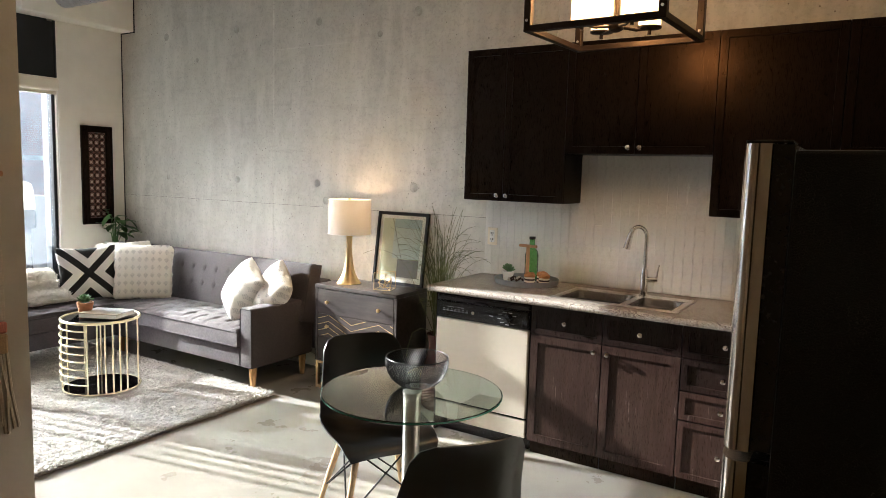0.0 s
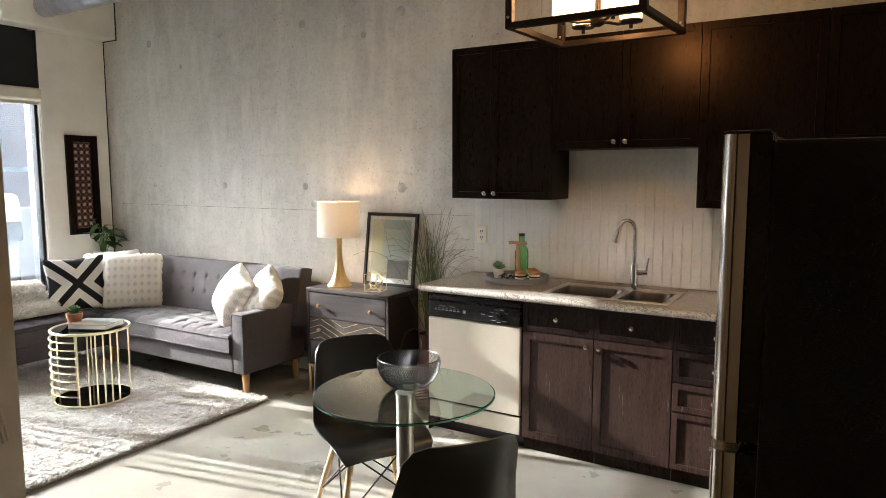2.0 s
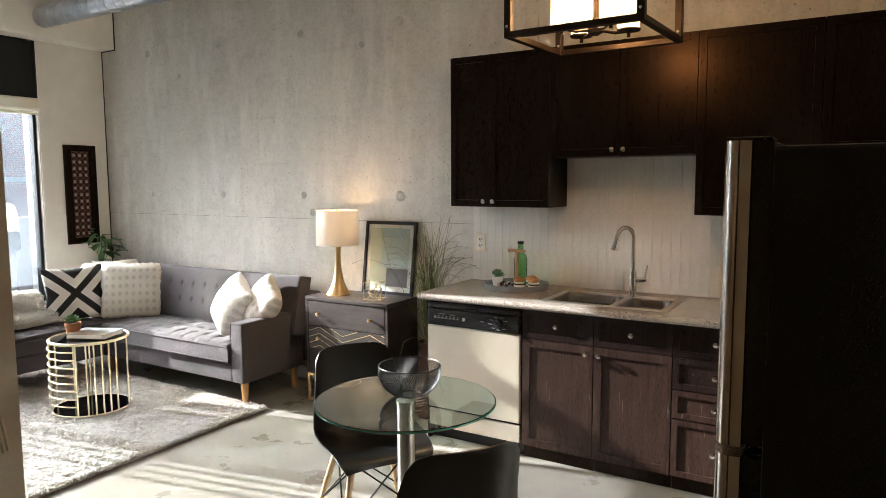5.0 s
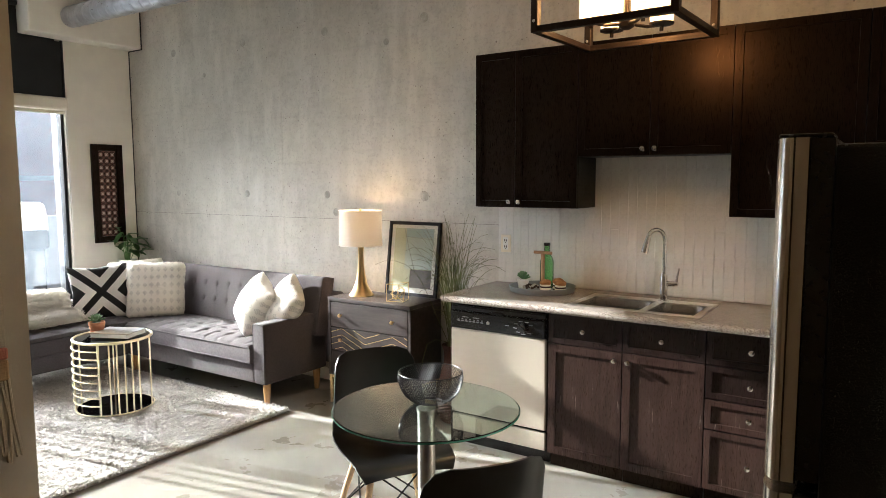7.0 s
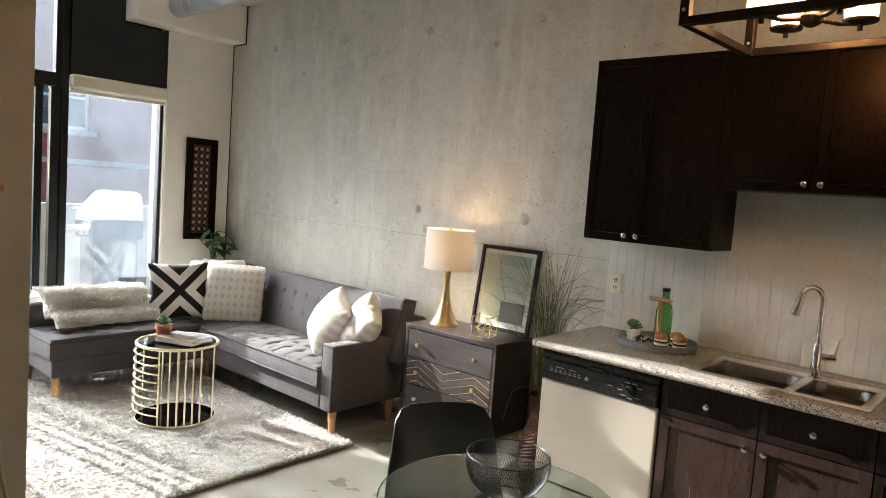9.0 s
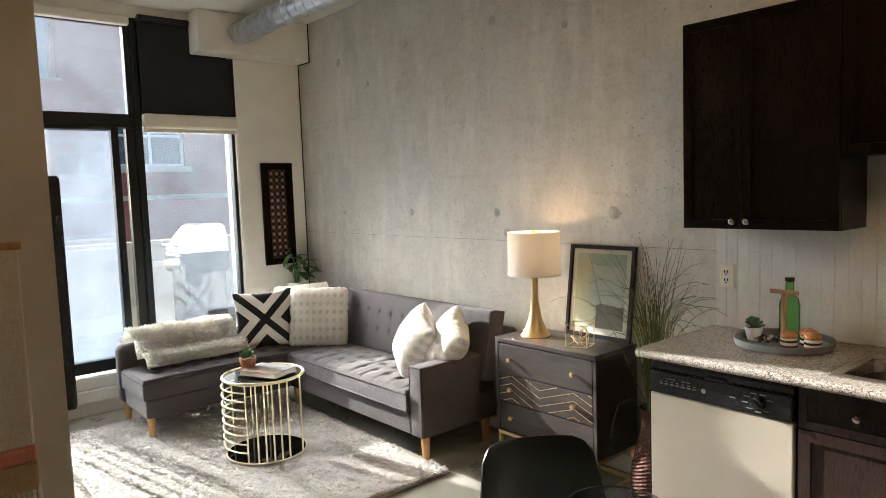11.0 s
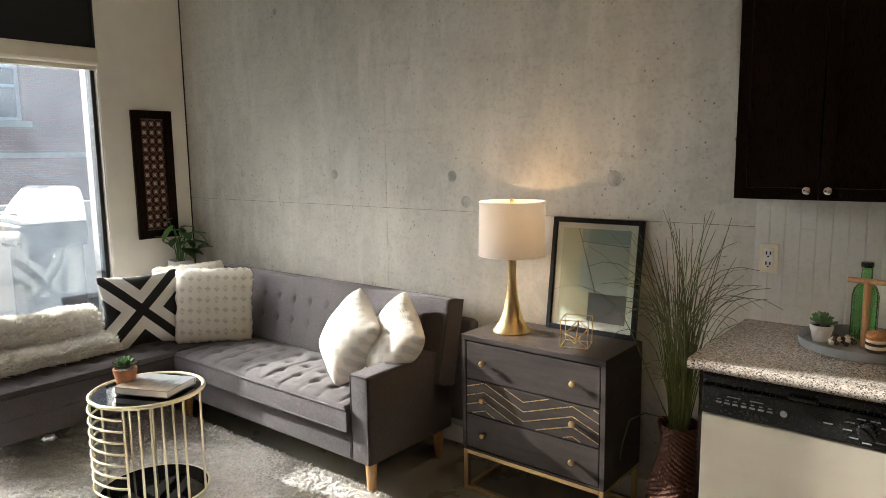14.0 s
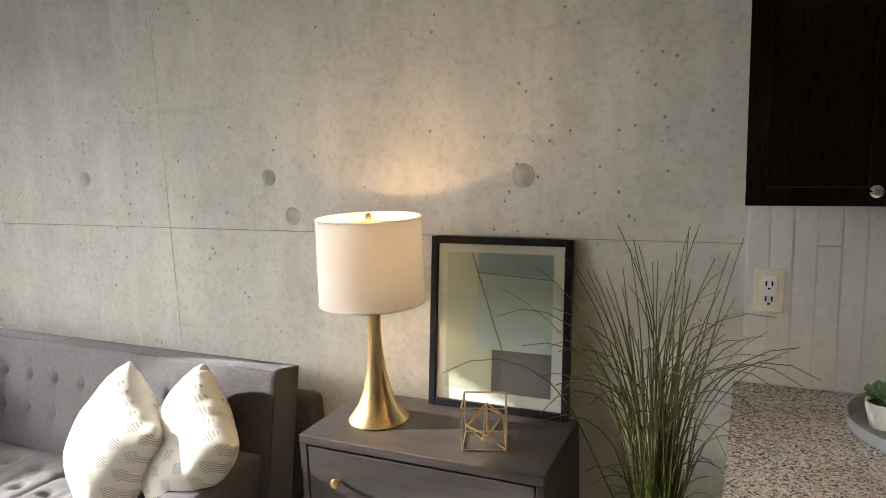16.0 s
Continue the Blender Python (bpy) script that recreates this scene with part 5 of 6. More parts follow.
# ---- plant in the corner ----
stand = thing("plant_stand", (-5.58, 4.03, 0), "slim dark plant stand in the corner", "stand")
part("top", lathe([(0.10, 0.69), (0.10, 0.71)], n=28), MAT_BRONZE, stand)
for a in (30, 150, 270):
    part("leg", tube([(0.09 * math.cos(radians(a)), 0.09 * math.sin(radians(a)), 0.0), (0.07 * math.cos(radians(a)), 0.07 * math.sin(radians(a)), 0.69)], 0.008, 8), MAT_BRONZE, stand)
plant = thing("potted_plant", (-5.58, 4.03, 0.71), "leafy green houseplant in a white pot", "plant")
part("pot", lathe([(0.05, 0), (0.07, 0.01), (0.085, 0.135), (0.075, 0.135), (0.072, 0.11)], n=28), MAT_CERAMIC, plant, smooth=True)
part("soil", lathe([(0.072, 0.10), (0.072, 0.118)], n=20), MAT_SOIL, plant)
rr = random.Random(8)
lf = bm_new()
cols = []
for k in range(7):
    u = k / 6
    w = 0.042 * math.sin(math.pi * min(1, u * 0.92 + 0.04)) ** 0.8
    cols.append([lf.verts.new((u * 0.13, s * w, -0.05 * u * u + (0.010 if s else 0.0))) for s in (-1, 0, 1)])
for a, b in zip(cols, cols[1:]):
    for k in range(2):
        lf.faces.new((a[k], a[k + 1], b[k + 1], b[k]))
bmesh.ops.solidify(lf, geom=lf.faces[:], thickness=0.0012)
leaf_me = mesh_of("leaf", lf, MAT_LEAF, True)
for i in range(22):
    a, ln = rr.uniform(0, 6.283), rr.uniform(0.03, 0.15)
    top = Vector((math.cos(a) * ln, math.sin(a) * ln, 0.13 + rr.uniform(0.05, 0.29)))
    st = part("stem", tube([(0.02 * math.cos(a), 0.02 * math.sin(a), 0.11), (top.x * 0.4, top.y * 0.4, top.z * 0.75 + 0.03), top], 0.0028, 5), MAT_LEAF, plant)
    shared("leaf", leaf_me, st, Matrix.Translation(top) @ Matrix.Rotation(a + rr.uniform(-0.6, 0.6), 4, 'Z') @ Matrix.Rotation(rr.uniform(-0.5, 0.6), 4, 'Y') @ Matrix.Scale(rr.uniform(0.65, 1.1), 4))

# ---- carved panel on the white wall ----
art = thing("wall_panel", (XW, 3.98, 1.0), "dark-framed carved fretwork panel on the wall", "wall art")
AY0, AY1, AZ0, AZ1 = 3.82, 4.122, 1.004, 1.922
part("frame", boards([((XW + 0.001, AY0, AZ0), (XW + 0.03, AY0 + 0.065, AZ1)), ((XW + 0.001, AY1 - 0.065, AZ0), (XW + 0.03, AY1, AZ1)), ((XW + 0.001, AY0 + 0.0651, AZ1 - 0.06), (XW + 0.029, AY1 - 0.0651, AZ1)), ((XW + 0.001, AY0 + 0.0651, AZ0), (XW + 0.029, AY1 - 0.0651, AZ0 + 0.06))], 0.004), MAT_ESPRESSO, art, world=True)
MAT_CARVED = plain("reddish_carved_wood", (0.12, 0.045, 0.028), 0.5, var=0.3, scale=30)
MAT_CROSSES = plain("pale_cut_ornament", (0.50, 0.40, 0.34), 0.6, var=0.2)
part("backing", box((XW + 0.002, AY0 + 0.06, AZ0 + 0.055), (XW + 0.010, AY1 - 0.06, AZ1 - 0.055)), MAT_CARVED, art, "reddish carved wood", world=True)
star = bm_new()
sv = []
for k in range(16):
    rad = 0.022 if k % 4 == 0 else 0.010 if k % 2 == 0 else 0.007
    sv.append(star.verts.new((0, rad * math.cos(k * math.pi / 8 + math.pi / 4), rad * math.sin(k * math.pi / 8 + math.pi / 4))))
f = star.faces.new(sv)
r = bmesh.ops.extrude_face_region(star, geom=[f])
bmesh.ops.translate(star, verts=[g for g in r["geom"] if isinstance(g, bmesh.types.BMVert)], vec=(0.004, 0, 0))
star_me = mesh_of("ornament", star, MAT_CROSSES)
ring = bm_new()
add_tube(ring, [(0, 0.027 * math.cos(a * math.pi / 8), 0.027 * math.sin(a * math.pi / 8)) for a in range(16)], 0.004, 5, True)
ring_me = mesh_of("ornament_ring", ring, MAT_ESPRESSO, True)
for i in range(3):
    for j in range(13):
        m = BASE[art.name].inverted() @ Matrix.Translation((XW + 0.0105, AY0 + 0.095 + i * 0.056, AZ0 + 0.095 + j * 0.0607))
        shared("ornament", star_me, art, m)
        shared("ornament_ring", ring_me, art, m)

# ---- dresser and what stands on it ----
DX0, DX1, DY0, DY1 = -2.853, -2.131, 3.838, 4.20
dresser = thing("dresser", (-2.49, 4.02, 0), "dark wood dresser with brass chevron inlay and brass base", "dresser")
part("top", box((DX0, DY0, 0.735), (DX1, DY1, 0.762), 0.003), MAT_DRESSER, dresser, world=True)
part("body", box((DX0 + 0.0221, DY0 + 0.02, 0.205), (DX1 - 0.0221, DY1, 0.7345)), MAT_DRESSER, dresser, world=True)
for x0, x1 in ((DX0, DX0 + 0.022), (DX1 - 0.022, DX1)):
    part("side_panel", box((x0, DY0 + 0.003, 0.205), (x1, DY1, 0.7345), 0.002), MAT_DRESSER, dresser, world=True)
part("bottom_rail", box((DX0 + 0.0222, DY0 + 0.003, 0.205), (DX1 - 0.0222, DY0 + 0.0198, 0.217), 0.001), MAT_DRESSER, dresser, world=True)
dz = [(0.556, 0.728), (0.388, 0.550), (0.221, 0.382)]
for i, (z0, z1) in enumerate(dz):
    d = part("drawer", box((DX0 + 0.026, DY0 + 0.004, z0), (DX1 - 0.026, DY0 + 0.0195, z1), 0.002), MAT_DRESSER, dresser, world=True)
    for kx in (-2.728, -2.272):
        part("knob", knob(kx, DY0 + 0.004, (z0 + z1) / 2, 0.014), MAT_GOLD, d, "brass knob", smooth=True, world=True)
    if i == 1:
        x0, x1 = DX0 + 0.027, DX1 - 0.027
        path = [(0.0, 0.0), (0.15, 0.20), (0.46, -0.34), (0.82, 0.15), (1.0, -0.14)]
        for k in range(7):
            off = 1.32 - 0.27 * k
            for (u0, v0), (u1, v1) in zip(path, path[1:]):
                a0, a1, b0, b1 = u0, u1, v0 + off, v1 + off
                if b0 != b1:
                    for lim in (0.03, 0.97):
                        tt = (lim - b0) / (b1 - b0)
                        if 0 < tt < 1:
                            if (lim == 0.97) == (b0 > b1):
                                a0, b0 = a0 + (a1 - a0) * tt, lim
                            else:
                                a1, b1 = a0 + (a1 - a0) * tt, lim
                if min(b0, b1) < 0.025 or max(b0, b1) > 0.975 or a1 - a0 < 0.01:
                    continue
                pa, pb = Vector((x0 + (x1 - x0) * a0, DY0 + 0.0042, z0 + (z1 - z0) * b0)), Vector((x0 + (x1 - x0) * a1, DY0 + 0.0042, z0 + (z1 - z0) * b1))
                wv = (pb - pa).normalized().cross(Vector((0, 1, 0))) * 0.0022
                bm = bm_new()
                q = [bm.verts.new(p + s * wv + Vector((0, dy, 0))) for dy in (0, -0.0012) for p, s in ((pa, 1), (pb, 1), (pb, -1), (pa, -1))]
                for idx in ((4, 5, 6, 7), (0, 1, 5, 4), (1, 2, 6, 5), (2, 3, 7, 6), (3, 0, 4, 7)):
                    bm.faces.new([q[t] for t in idx])
                part("inlay_strip", bm, MAT_INLAY, d, "brass inlay strip", world=True)
t_ = 0.011
part("base_frame", boards([((x - t_, y - t_, 0.0), (x + t_, y + t_, 0.2045)) for x in (DX0 + 0.014, DX1 - 0.014) for y in (DY0 + 0.018, DY1 - 0.02)] +
     [((DX0 + 0.0255, y - t_, z), (DX1 - 0.0255, y + t_, z + 0.02)) for y in (DY0 + 0.018, DY1 - 0.02) for z in (0.001, 0.184)] +
     [((x - t_, DY0 + 0.0295, z), (x + t_, DY1 - 0.0315, z + 0.02)) for x in (DX0 + 0.014, DX1 - 0.014) for z in (0.001, 0.184)], 0.0015), MAT_GOLD, dresser, "brass tube base", world=True)

lamp = thing("table_lamp", (-2.69, 4.015, 0.762), "lit brass table lamp with a white drum shade", "lamp")
part("base", lathe([(0.088, 0.0), (0.090, 0.004), (0.084, 0.010), (0.060, 0.045), (0.042, 0.09), (0.030, 0.15), (0.0225, 0.21), (0.0195, 0.26), (0.021, 0.32), (0.024, 0.362), (0.012, 0.367), (0.009, 0.38)], n=40), MAT_GOLD, lamp, "brushed brass trumpet base", smooth=True)
shade = part("shade", lathe([(0.154, 0.358), (0.150, 0.606)], n=56, caps=False), MAT_SHADE, lamp, "white linen drum shade", smooth=True)
for z_, r_ in ((0.360, 0.154), (0.604, 0.150)):
    part("shade_rim", tube(circle((0, 0, z_), r_, 56), 0.0022, 6, True), MAT_PAPER, lamp, smooth=True)
for a in (0, 120, 240):
    part("spider", tube([(0, 0, 0.59), (0.149 * math.cos(radians(a)), 0.149 * math.sin(radians(a)), 0.598)], 0.0025, 6), MAT_GOLD, lamp)
part("stem", tube([(0, 0, 0.345), (0, 0, 0.60)], 0.005, 8), MAT_GOLD, lamp)
part("finial", lathe([(0.006, 0.592), (0.010, 0.600), (0.009, 0.612), (0.003, 0.618)], n=14), MAT_GOLD, lamp, smooth=True)
part("bulb", lathe([(0.012, 0.40), (0.028, 0.44), (0.030, 0.47), (0.018, 0.50), (0.004, 0.51)], n=18), glow_mat("lit_bulb", (1.0, 0.68, 0.38), 2.0), lamp, smooth=True).visible_shadow = False
bulb("table_lamp_light", (-2.69, 4.015, 0.762 + 0.545), 1.45, 0.012, (1.0, 0.64, 0.34))

pic = thing("framed_print", (-2.377, 4.19, 0.763), "black-framed abstract print leaning on the wall", "picture")
lean_m = Matrix.Translation((-2.377, 4.165, 0.764)) @ Matrix.Rotation(radians(-8.0), 4, 'X')


def leaned(bm):
    bm.transform(lean_m)
    return bm


PW, PH = 0.222, 0.525
part("frame", leaned(boards([((-PW, 0, 0), (-PW + 0.022, 0.022, PH)), ((PW - 0.022, 0, 0), (PW, 0.022, PH)), ((-PW + 0.0221, 0.0005, 0), (PW - 0.0221, 0.022, 0.022)), ((-PW + 0.0221, 0.0005, PH - 0.022), (PW - 0.0221, 0.022, PH))], 0.002)), MAT_BLACKFRAME, pic, world=True)
part("mat_board", leaned(box((-PW + 0.02, 0.012, 0.02), (PW - 0.02, 0.018, PH - 0.02))), MAT_PAPER, pic, "white mat", world=True)
prints = [("sage", (0.62, 0.64, 0.50), (-0.170, 0.166, 0.058, 0.478), 0.0115), ("blue_grey", (0.56, 0.64, 0.63), (-0.070, 0.166, 0.190, 0.478), 0.0110), ("slate", (0.19, 0.18, 0.19), (-0.018, 0.166, 0.058, 0.187), 0.0105), ("cloud", (0.40, 0.50, 0.55), (-0.070, 0.166, 0.415, 0.478), 0.0104)]
for nm, col, (a, b, c, d), y in prints:
    part("print_field", leaned(box((a, y, c), (b, y + 0.0004, d))), plain("print_" + nm, col, 0.7, var=0.05, relief=0), pic, world=True)
MAT_INK = plain("thin_ink", (0.05, 0.05, 0.05), 0.7, relief=0)
part("ink_line", leaned(tube([(-0.09, 0.0102, 0.478), (0.02, 0.0102, 0.172)], 0.0012, 5)), MAT_INK, pic, world=True)
part("ink_line", leaned(tube([(-0.070, 0.0102, 0.418), (0.166, 0.0102, 0.405)], 0.001, 5)), MAT_INK, pic, world=True)
glassp = part("glazing", leaned(box((-PW + 0.0215, 0.006, 0.0215), (PW - 0.0215, 0.008, PH - 0.0215))), MAT_PICGLASS, pic, "clear picture glass", world=True)
glassp.visible_shadow = False


def wire_cube(at, rz):
    c = thing("wire_sculpture", at, "gold wire cube sculpture with an inner star", "ornament", rz=rz)
    s = 0.058
    cs = [Vector((x, y, z)) for x in (-s, s) for y in (-s, s) for z in (0.003, 0.003 + 2 * s)]
    for i in range(8):
        for j in range(i + 1, 8):
            if abs((cs[i] - cs[j]).length - 2 * s) < 1e-4:
                part("wire", tube([cs[i], cs[j]], 0.0021, 6), MAT_GOLD, c)
    o = [Vector(v) * 0.049 + Vector((0, 0, 0.058)) for v in ((1, 0.2, 0.3), (-1, -0.1, -0.2), (0, 1, 0.4), (0.2, -1, -0.4), (0.1, 0.2, 1), (-0.1, -0.3, -1))]
    for i in range(6):
        for j in range(i + 1, 6):
            if i // 2 != j // 2:
                part("star_wire", tube([o[i], o[j]], 0.0024, 6), MAT_GOLD, c)
    for v in (o[0], o[3]):
        part("star_wire", tube([v, (s * (1 if v.x > 0 else -1), -s, 0.003)], 0.0022, 6), MAT_GOLD, c)
    return c


wire_cube((-2.335, 3.975, 0.762), 18)

# ---- wicker vase with grass ----
vase = thing("grass_vase", (-1.885, 3.99, 0), "brown wicker floor vase with tall green grass", "vase")
vp = [(0.085, 0.0), (0.11, 0.03), (0.125, 0.12), (0.118, 0.22), (0.088, 0.33), (0.066, 0.41), (0.066, 0.46), (0.082, 0.515), (0.078, 0.515), (0.06, 0.46)]
bm = bm_new()
dense = []
for (r0, z0), (r1, z1) in zip(vp, vp[1:]):
    k = max(1, int(abs(z1 - z0) / 0.009))
    dense += [(r0 + (r1 - r0) * i / k, z0 + (z1 - z0) * i / k) for i in range(k)]
dense.append(vp[-1])
NS = 64
rings = []
for ri, (r0, z0) in enumerate(dense):
    rings.append([bm.verts.new(((r0 + 0.0035 * (1 if (k // 2 + ri) % 2 else -1)) * math.cos(2 * math.pi * k / NS), (r0 + 0.0035 * (1 if (k // 2 + ri) % 2 else -1)) * math.sin(2 * math.pi * k / NS), z0)) for k in range(NS)])
for a, b in zip(rings, rings[1:]):
    for k in range(NS):
        bm.faces.new((a[k], a[(k + 1) % NS], b[(k + 1) % NS], b[k]))
bm.faces.new(list(reversed(rings[0])))
part("vessel", bm, MAT_WICKER, vase, "woven dark wicker body")
rr = random.Random(21)
blade_count = 0
for i in range(132):
    a = rr.uniform(0, 6.283)
    tall = rr.uniform(0.58, 0.93) if i > 30 else rr.uniform(0.25, 0.5)
    lean = abs(rr.gauss(0.0, 0.10)) + (0.15 if i % 9 == 0 else 0.0)
    curl = rr.uniform(1.8, 4.2) if rr.random() < 0.6 else rr.uniform(0.1, 0.8)
    p = Vector((rr.uniform(-0.035, 0.035), rr.uniform(-0.035, 0.035), 0.46))
    d = Vector((math.cos(a), math.sin(a) * 0.8, 0))
    pts_ = [p.copy()]
    for k in range(1, 13):
        u = k / 12
        th = lean + curl * max(0.0, u - 0.55) ** 1.3 * 1.6
        p = p + (d * math.sin(th) + Vector((0, 0, math.cos(th)))) * (tall / 12)
        p.y = min(p.y, YN - 0.02 - 3.99)
        pts_.append(p + Vector((0.006 * math.sin(3 * u + i) * u, 0.005 * math.cos(4 * u + i) * u, 0)))
    part("grass_blade", tube(pts_, [0.0027 * (1 - 0.75 * k / 12) + 0.0003 for k in range(13)], 4), MAT_GRASS, vase)
for px, rise in ((0.29, 0.64), (0.23, 0.67), (-0.38, 0.73), (-0.29, 0.79), (-0.22, 0.82)):
    pts_ = [Vector((px * (k / 11) ** 1.8, -0.05 * k / 11, 0.47 + rise * (1.3 * k / 11 - 0.3 * (k / 11) ** 3))) for k in range(12)]
    part("grass_blade", tube(pts_, [0.0022 - 0.00014 * k for k in range(12)], 4), MAT_GRASS, vase)
part("grass_blade", tube([(-0.02, -0.02, 0.48), (-0.06, -0.02, 0.53), (-0.13, -0.03, 0.535), (-0.185, -0.05, 0.50), (-0.205, -0.07, 0.40), (-0.21, -0.08, 0.33)], 0.0026, 5), MAT_GRASS, vase)

# ---- tray on the worktop ----
tray = thing("serving_tray", (-1.29, 4.035, 0.911), "round grey tray with an acacia post handle", "tray")
part("dish", lathe([(0.178, 0.0), (0.192, 0.004), (0.199, 0.034), (0.193, 0.034), (0.186, 0.009), (0.02, 0.008)], n=56), MAT_TRAY, tray, smooth=True)
part("post", tube([(0.003, 0.0, 0.008), (0.003, 0.0, 0.235)], 0.0115, 12), MAT_ACACIA, tray, "acacia post", smooth=True)
part("crossbar", tube([(-0.056, 0.006, 0.232), (0.062, -0.006, 0.232)], 0.0095, 12), MAT_ACACIA, tray, "acacia crossbar", smooth=True)
succulent((-1.415, 4.03, 0.920), MAT_CERAMIC, "small succulent in a white pot on the tray", 0.037, 0.057, 6, 30, 0.048)


def bottle_body():
    """Fluted glass, with its wall's thickness."""
    bm = lathe([(0.043, 0.0), (0.048, 0.006), (0.048, 0.175), (0.041, 0.205), (0.021, 0.228), (0.0195, 0.285), (0.0225, 0.288), (0.0225, 0.296), (0.016, 0.296), (0.016, 0.232), (0.036, 0.203), (0.043, 0.172), (0.043, 0.010), (0.01, 0.008)], n=72)
    for v in bm.verts:
        r = math.hypot(v.co.x, v.co.y)
        if r > 0.0455:
            k = 1 + 0.022 * math.cos(18 * math.atan2(v.co.y, v.co.x))
            v.co.x, v.co.y = v.co.x * k, v.co.y * k
    return bm


bottle = thing("bottle", (-1.302, 4.125, 0.920), "green glass bottle with a dark cap", "bottle")
bottle.scale = (0.86, 0.86, 0.90)
part("glass", bottle_body(), MAT_BOTTLE, bottle, smooth=True)
part("cap", lathe([(0.023, 0.287), (0.023, 0.305), (0.01, 0.306)], n=24), MAT_BLACKPLASTIC, bottle, smooth=True)


def muffin(at, seed):
    m = thing("sandwich_cookie", at, "layered filled cookie with a speckled top", "cookie", group="cookies on the tray")
    m.scale = (0.86, 0.86, 0.86)
    part("bottom", lathe([(0.034, 0.0), (0.038, 0.004), (0.038, 0.010), (0.035, 0.012)], n=24), MAT_CHOC, m, smooth=True)
    part("filling", lathe([(0.035, 0.0122), (0.0375, 0.015), (0.0375, 0.023), (0.035, 0.026)], n=24), MAT_CREAMFILL, m, smooth=True)
    part("middle", lathe([(0.035, 0.0262), (0.0385, 0.029), (0.0385, 0.035), (0.035, 0.037)], n=24), MAT_CHOC, m, smooth=True)
    part("filling", lathe([(0.035, 0.0372), (0.0375, 0.040), (0.0375, 0.047), (0.035, 0.050)], n=24), MAT_CREAMFILL, m, smooth=True)
    bm = lathe([(0.037, 0.0502), (0.041, 0.057), (0.038, 0.070), (0.025, 0.080), (0.008, 0.083)], n=24)
    for v in bm.verts:
        v.co += v.co.normalized() * 0.003 * noise.noise(v.co * 70 + Vector((seed, 0, 0)))
    part("top", bm, MAT_CRUST, m, smooth=True)


muffin((-1.244, 3.982, 0.920), 1)
muffin((-1.200, 4.066, 0.920), 2)
muffin((-1.155, 3.995, 0.920), 3)
rr = random.Random(31)
cone = thing("dried_seed_pods", (-1.345, 4.0, 0.920), "dark dried seed pods on the tray", "decoration")
for i in range(26):
    x, y = rr.uniform(-0.035, 0.035), rr.uniform(-0.04, 0.04)
    bm = bm_new()
    bmesh.ops.create_icosphere(bm, subdivisions=1, radius=rr.uniform(0.006, 0.011))
    bm.transform(Matrix.Translation((x, y, 0.009 + rr.uniform(0, 0.016))))
    part("pod", bm, MAT_CHOC if i % 4 else MAT_STONE, cone)

# ---- glass dining table, bowl and chairs ----
TC = (-0.95, 2.325)
table = thing("dining_table", (TC[0], TC[1], 0), "round glass pedestal table with a steel column", "table")
part("tabletop", lathe([(0.342, 0.730), (0.345, 0.732), (0.345, 0.739), (0.342, 0.741)], n=96), MAT_TABLEGLASS, table, "clear glass top with a green edge").visible_shadow = False
# Added opaque ring; its green stands for light reflected inside the glass edge.
part("edge", lathe([(0.3452, 0.7325), (0.3462, 0.733), (0.3462, 0.738), (0.3452, 0.7385)], n=96, caps=False), plain("green_lit_glass_edge", (0.06, 0.27, 0.18), 0.12, var=0.08, relief=0.0), table, "thin green ring for the light caught in the glass edge", smooth=True).visible_shadow = False
part("column", lathe([(0.033, 0.02), (0.033, 0.712)], n=32), MAT_STEEL, table, "brushed steel column", smooth=True)
part("collar", lathe([(0.034, 0.7125), (0.037, 0.722), (0.037, 0.7295)], n=32), MAT_STEEL, table, smooth=True)
part("foot", lathe([(0.24, 0.0), (0.24, 0.008), (0.06, 0.018), (0.04, 0.022)], n=48), MAT_STEEL, table, smooth=True)

bowl = thing("wire_bowl", (-0.96, 2.37, 0.742), "black wire mesh fruit bowl on the glass table", "bowl")
bmw = bm_new()
BP = [(0.045, 0.0), (0.076, 0.010), (0.102, 0.034), (0.117, 0.064), (0.123, 0.092), (0.120, 0.116)]


def bowl_at(u, w):
    k = min(len(BP) - 2, int(u * (len(BP) - 1)))
    f = u * (len(BP) - 1) - k
    r, z = BP[k][0] * (1 - f) + BP[k + 1][0] * f, BP[k][1] * (1 - f) + BP[k + 1][1] * f
    return Vector((r * math.cos(w), r * math.sin(w), z + 0.004))


for sgn in (1, -1):
    for i in range(84):
        add_tube(bmw, [bowl_at(k / 12, 2 * math.pi * i / 84 + sgn * 0.62 * k / 12) for k in range(13)], 0.0009, 4)
part("mesh", bmw, MAT_BLACKWIRE, bowl, "woven black wire", kind="stuff")
part("rim", tube(circle((0, 0, 0.120), 0.120, 48), 0.0022, 6, True), MAT_BLACKWIRE, bowl, smooth=True)
part("foot", tube(circle((0, 0, 0.004), 0.045, 30), 0.003, 6, True), MAT_BLACKWIRE, bowl, smooth=True)


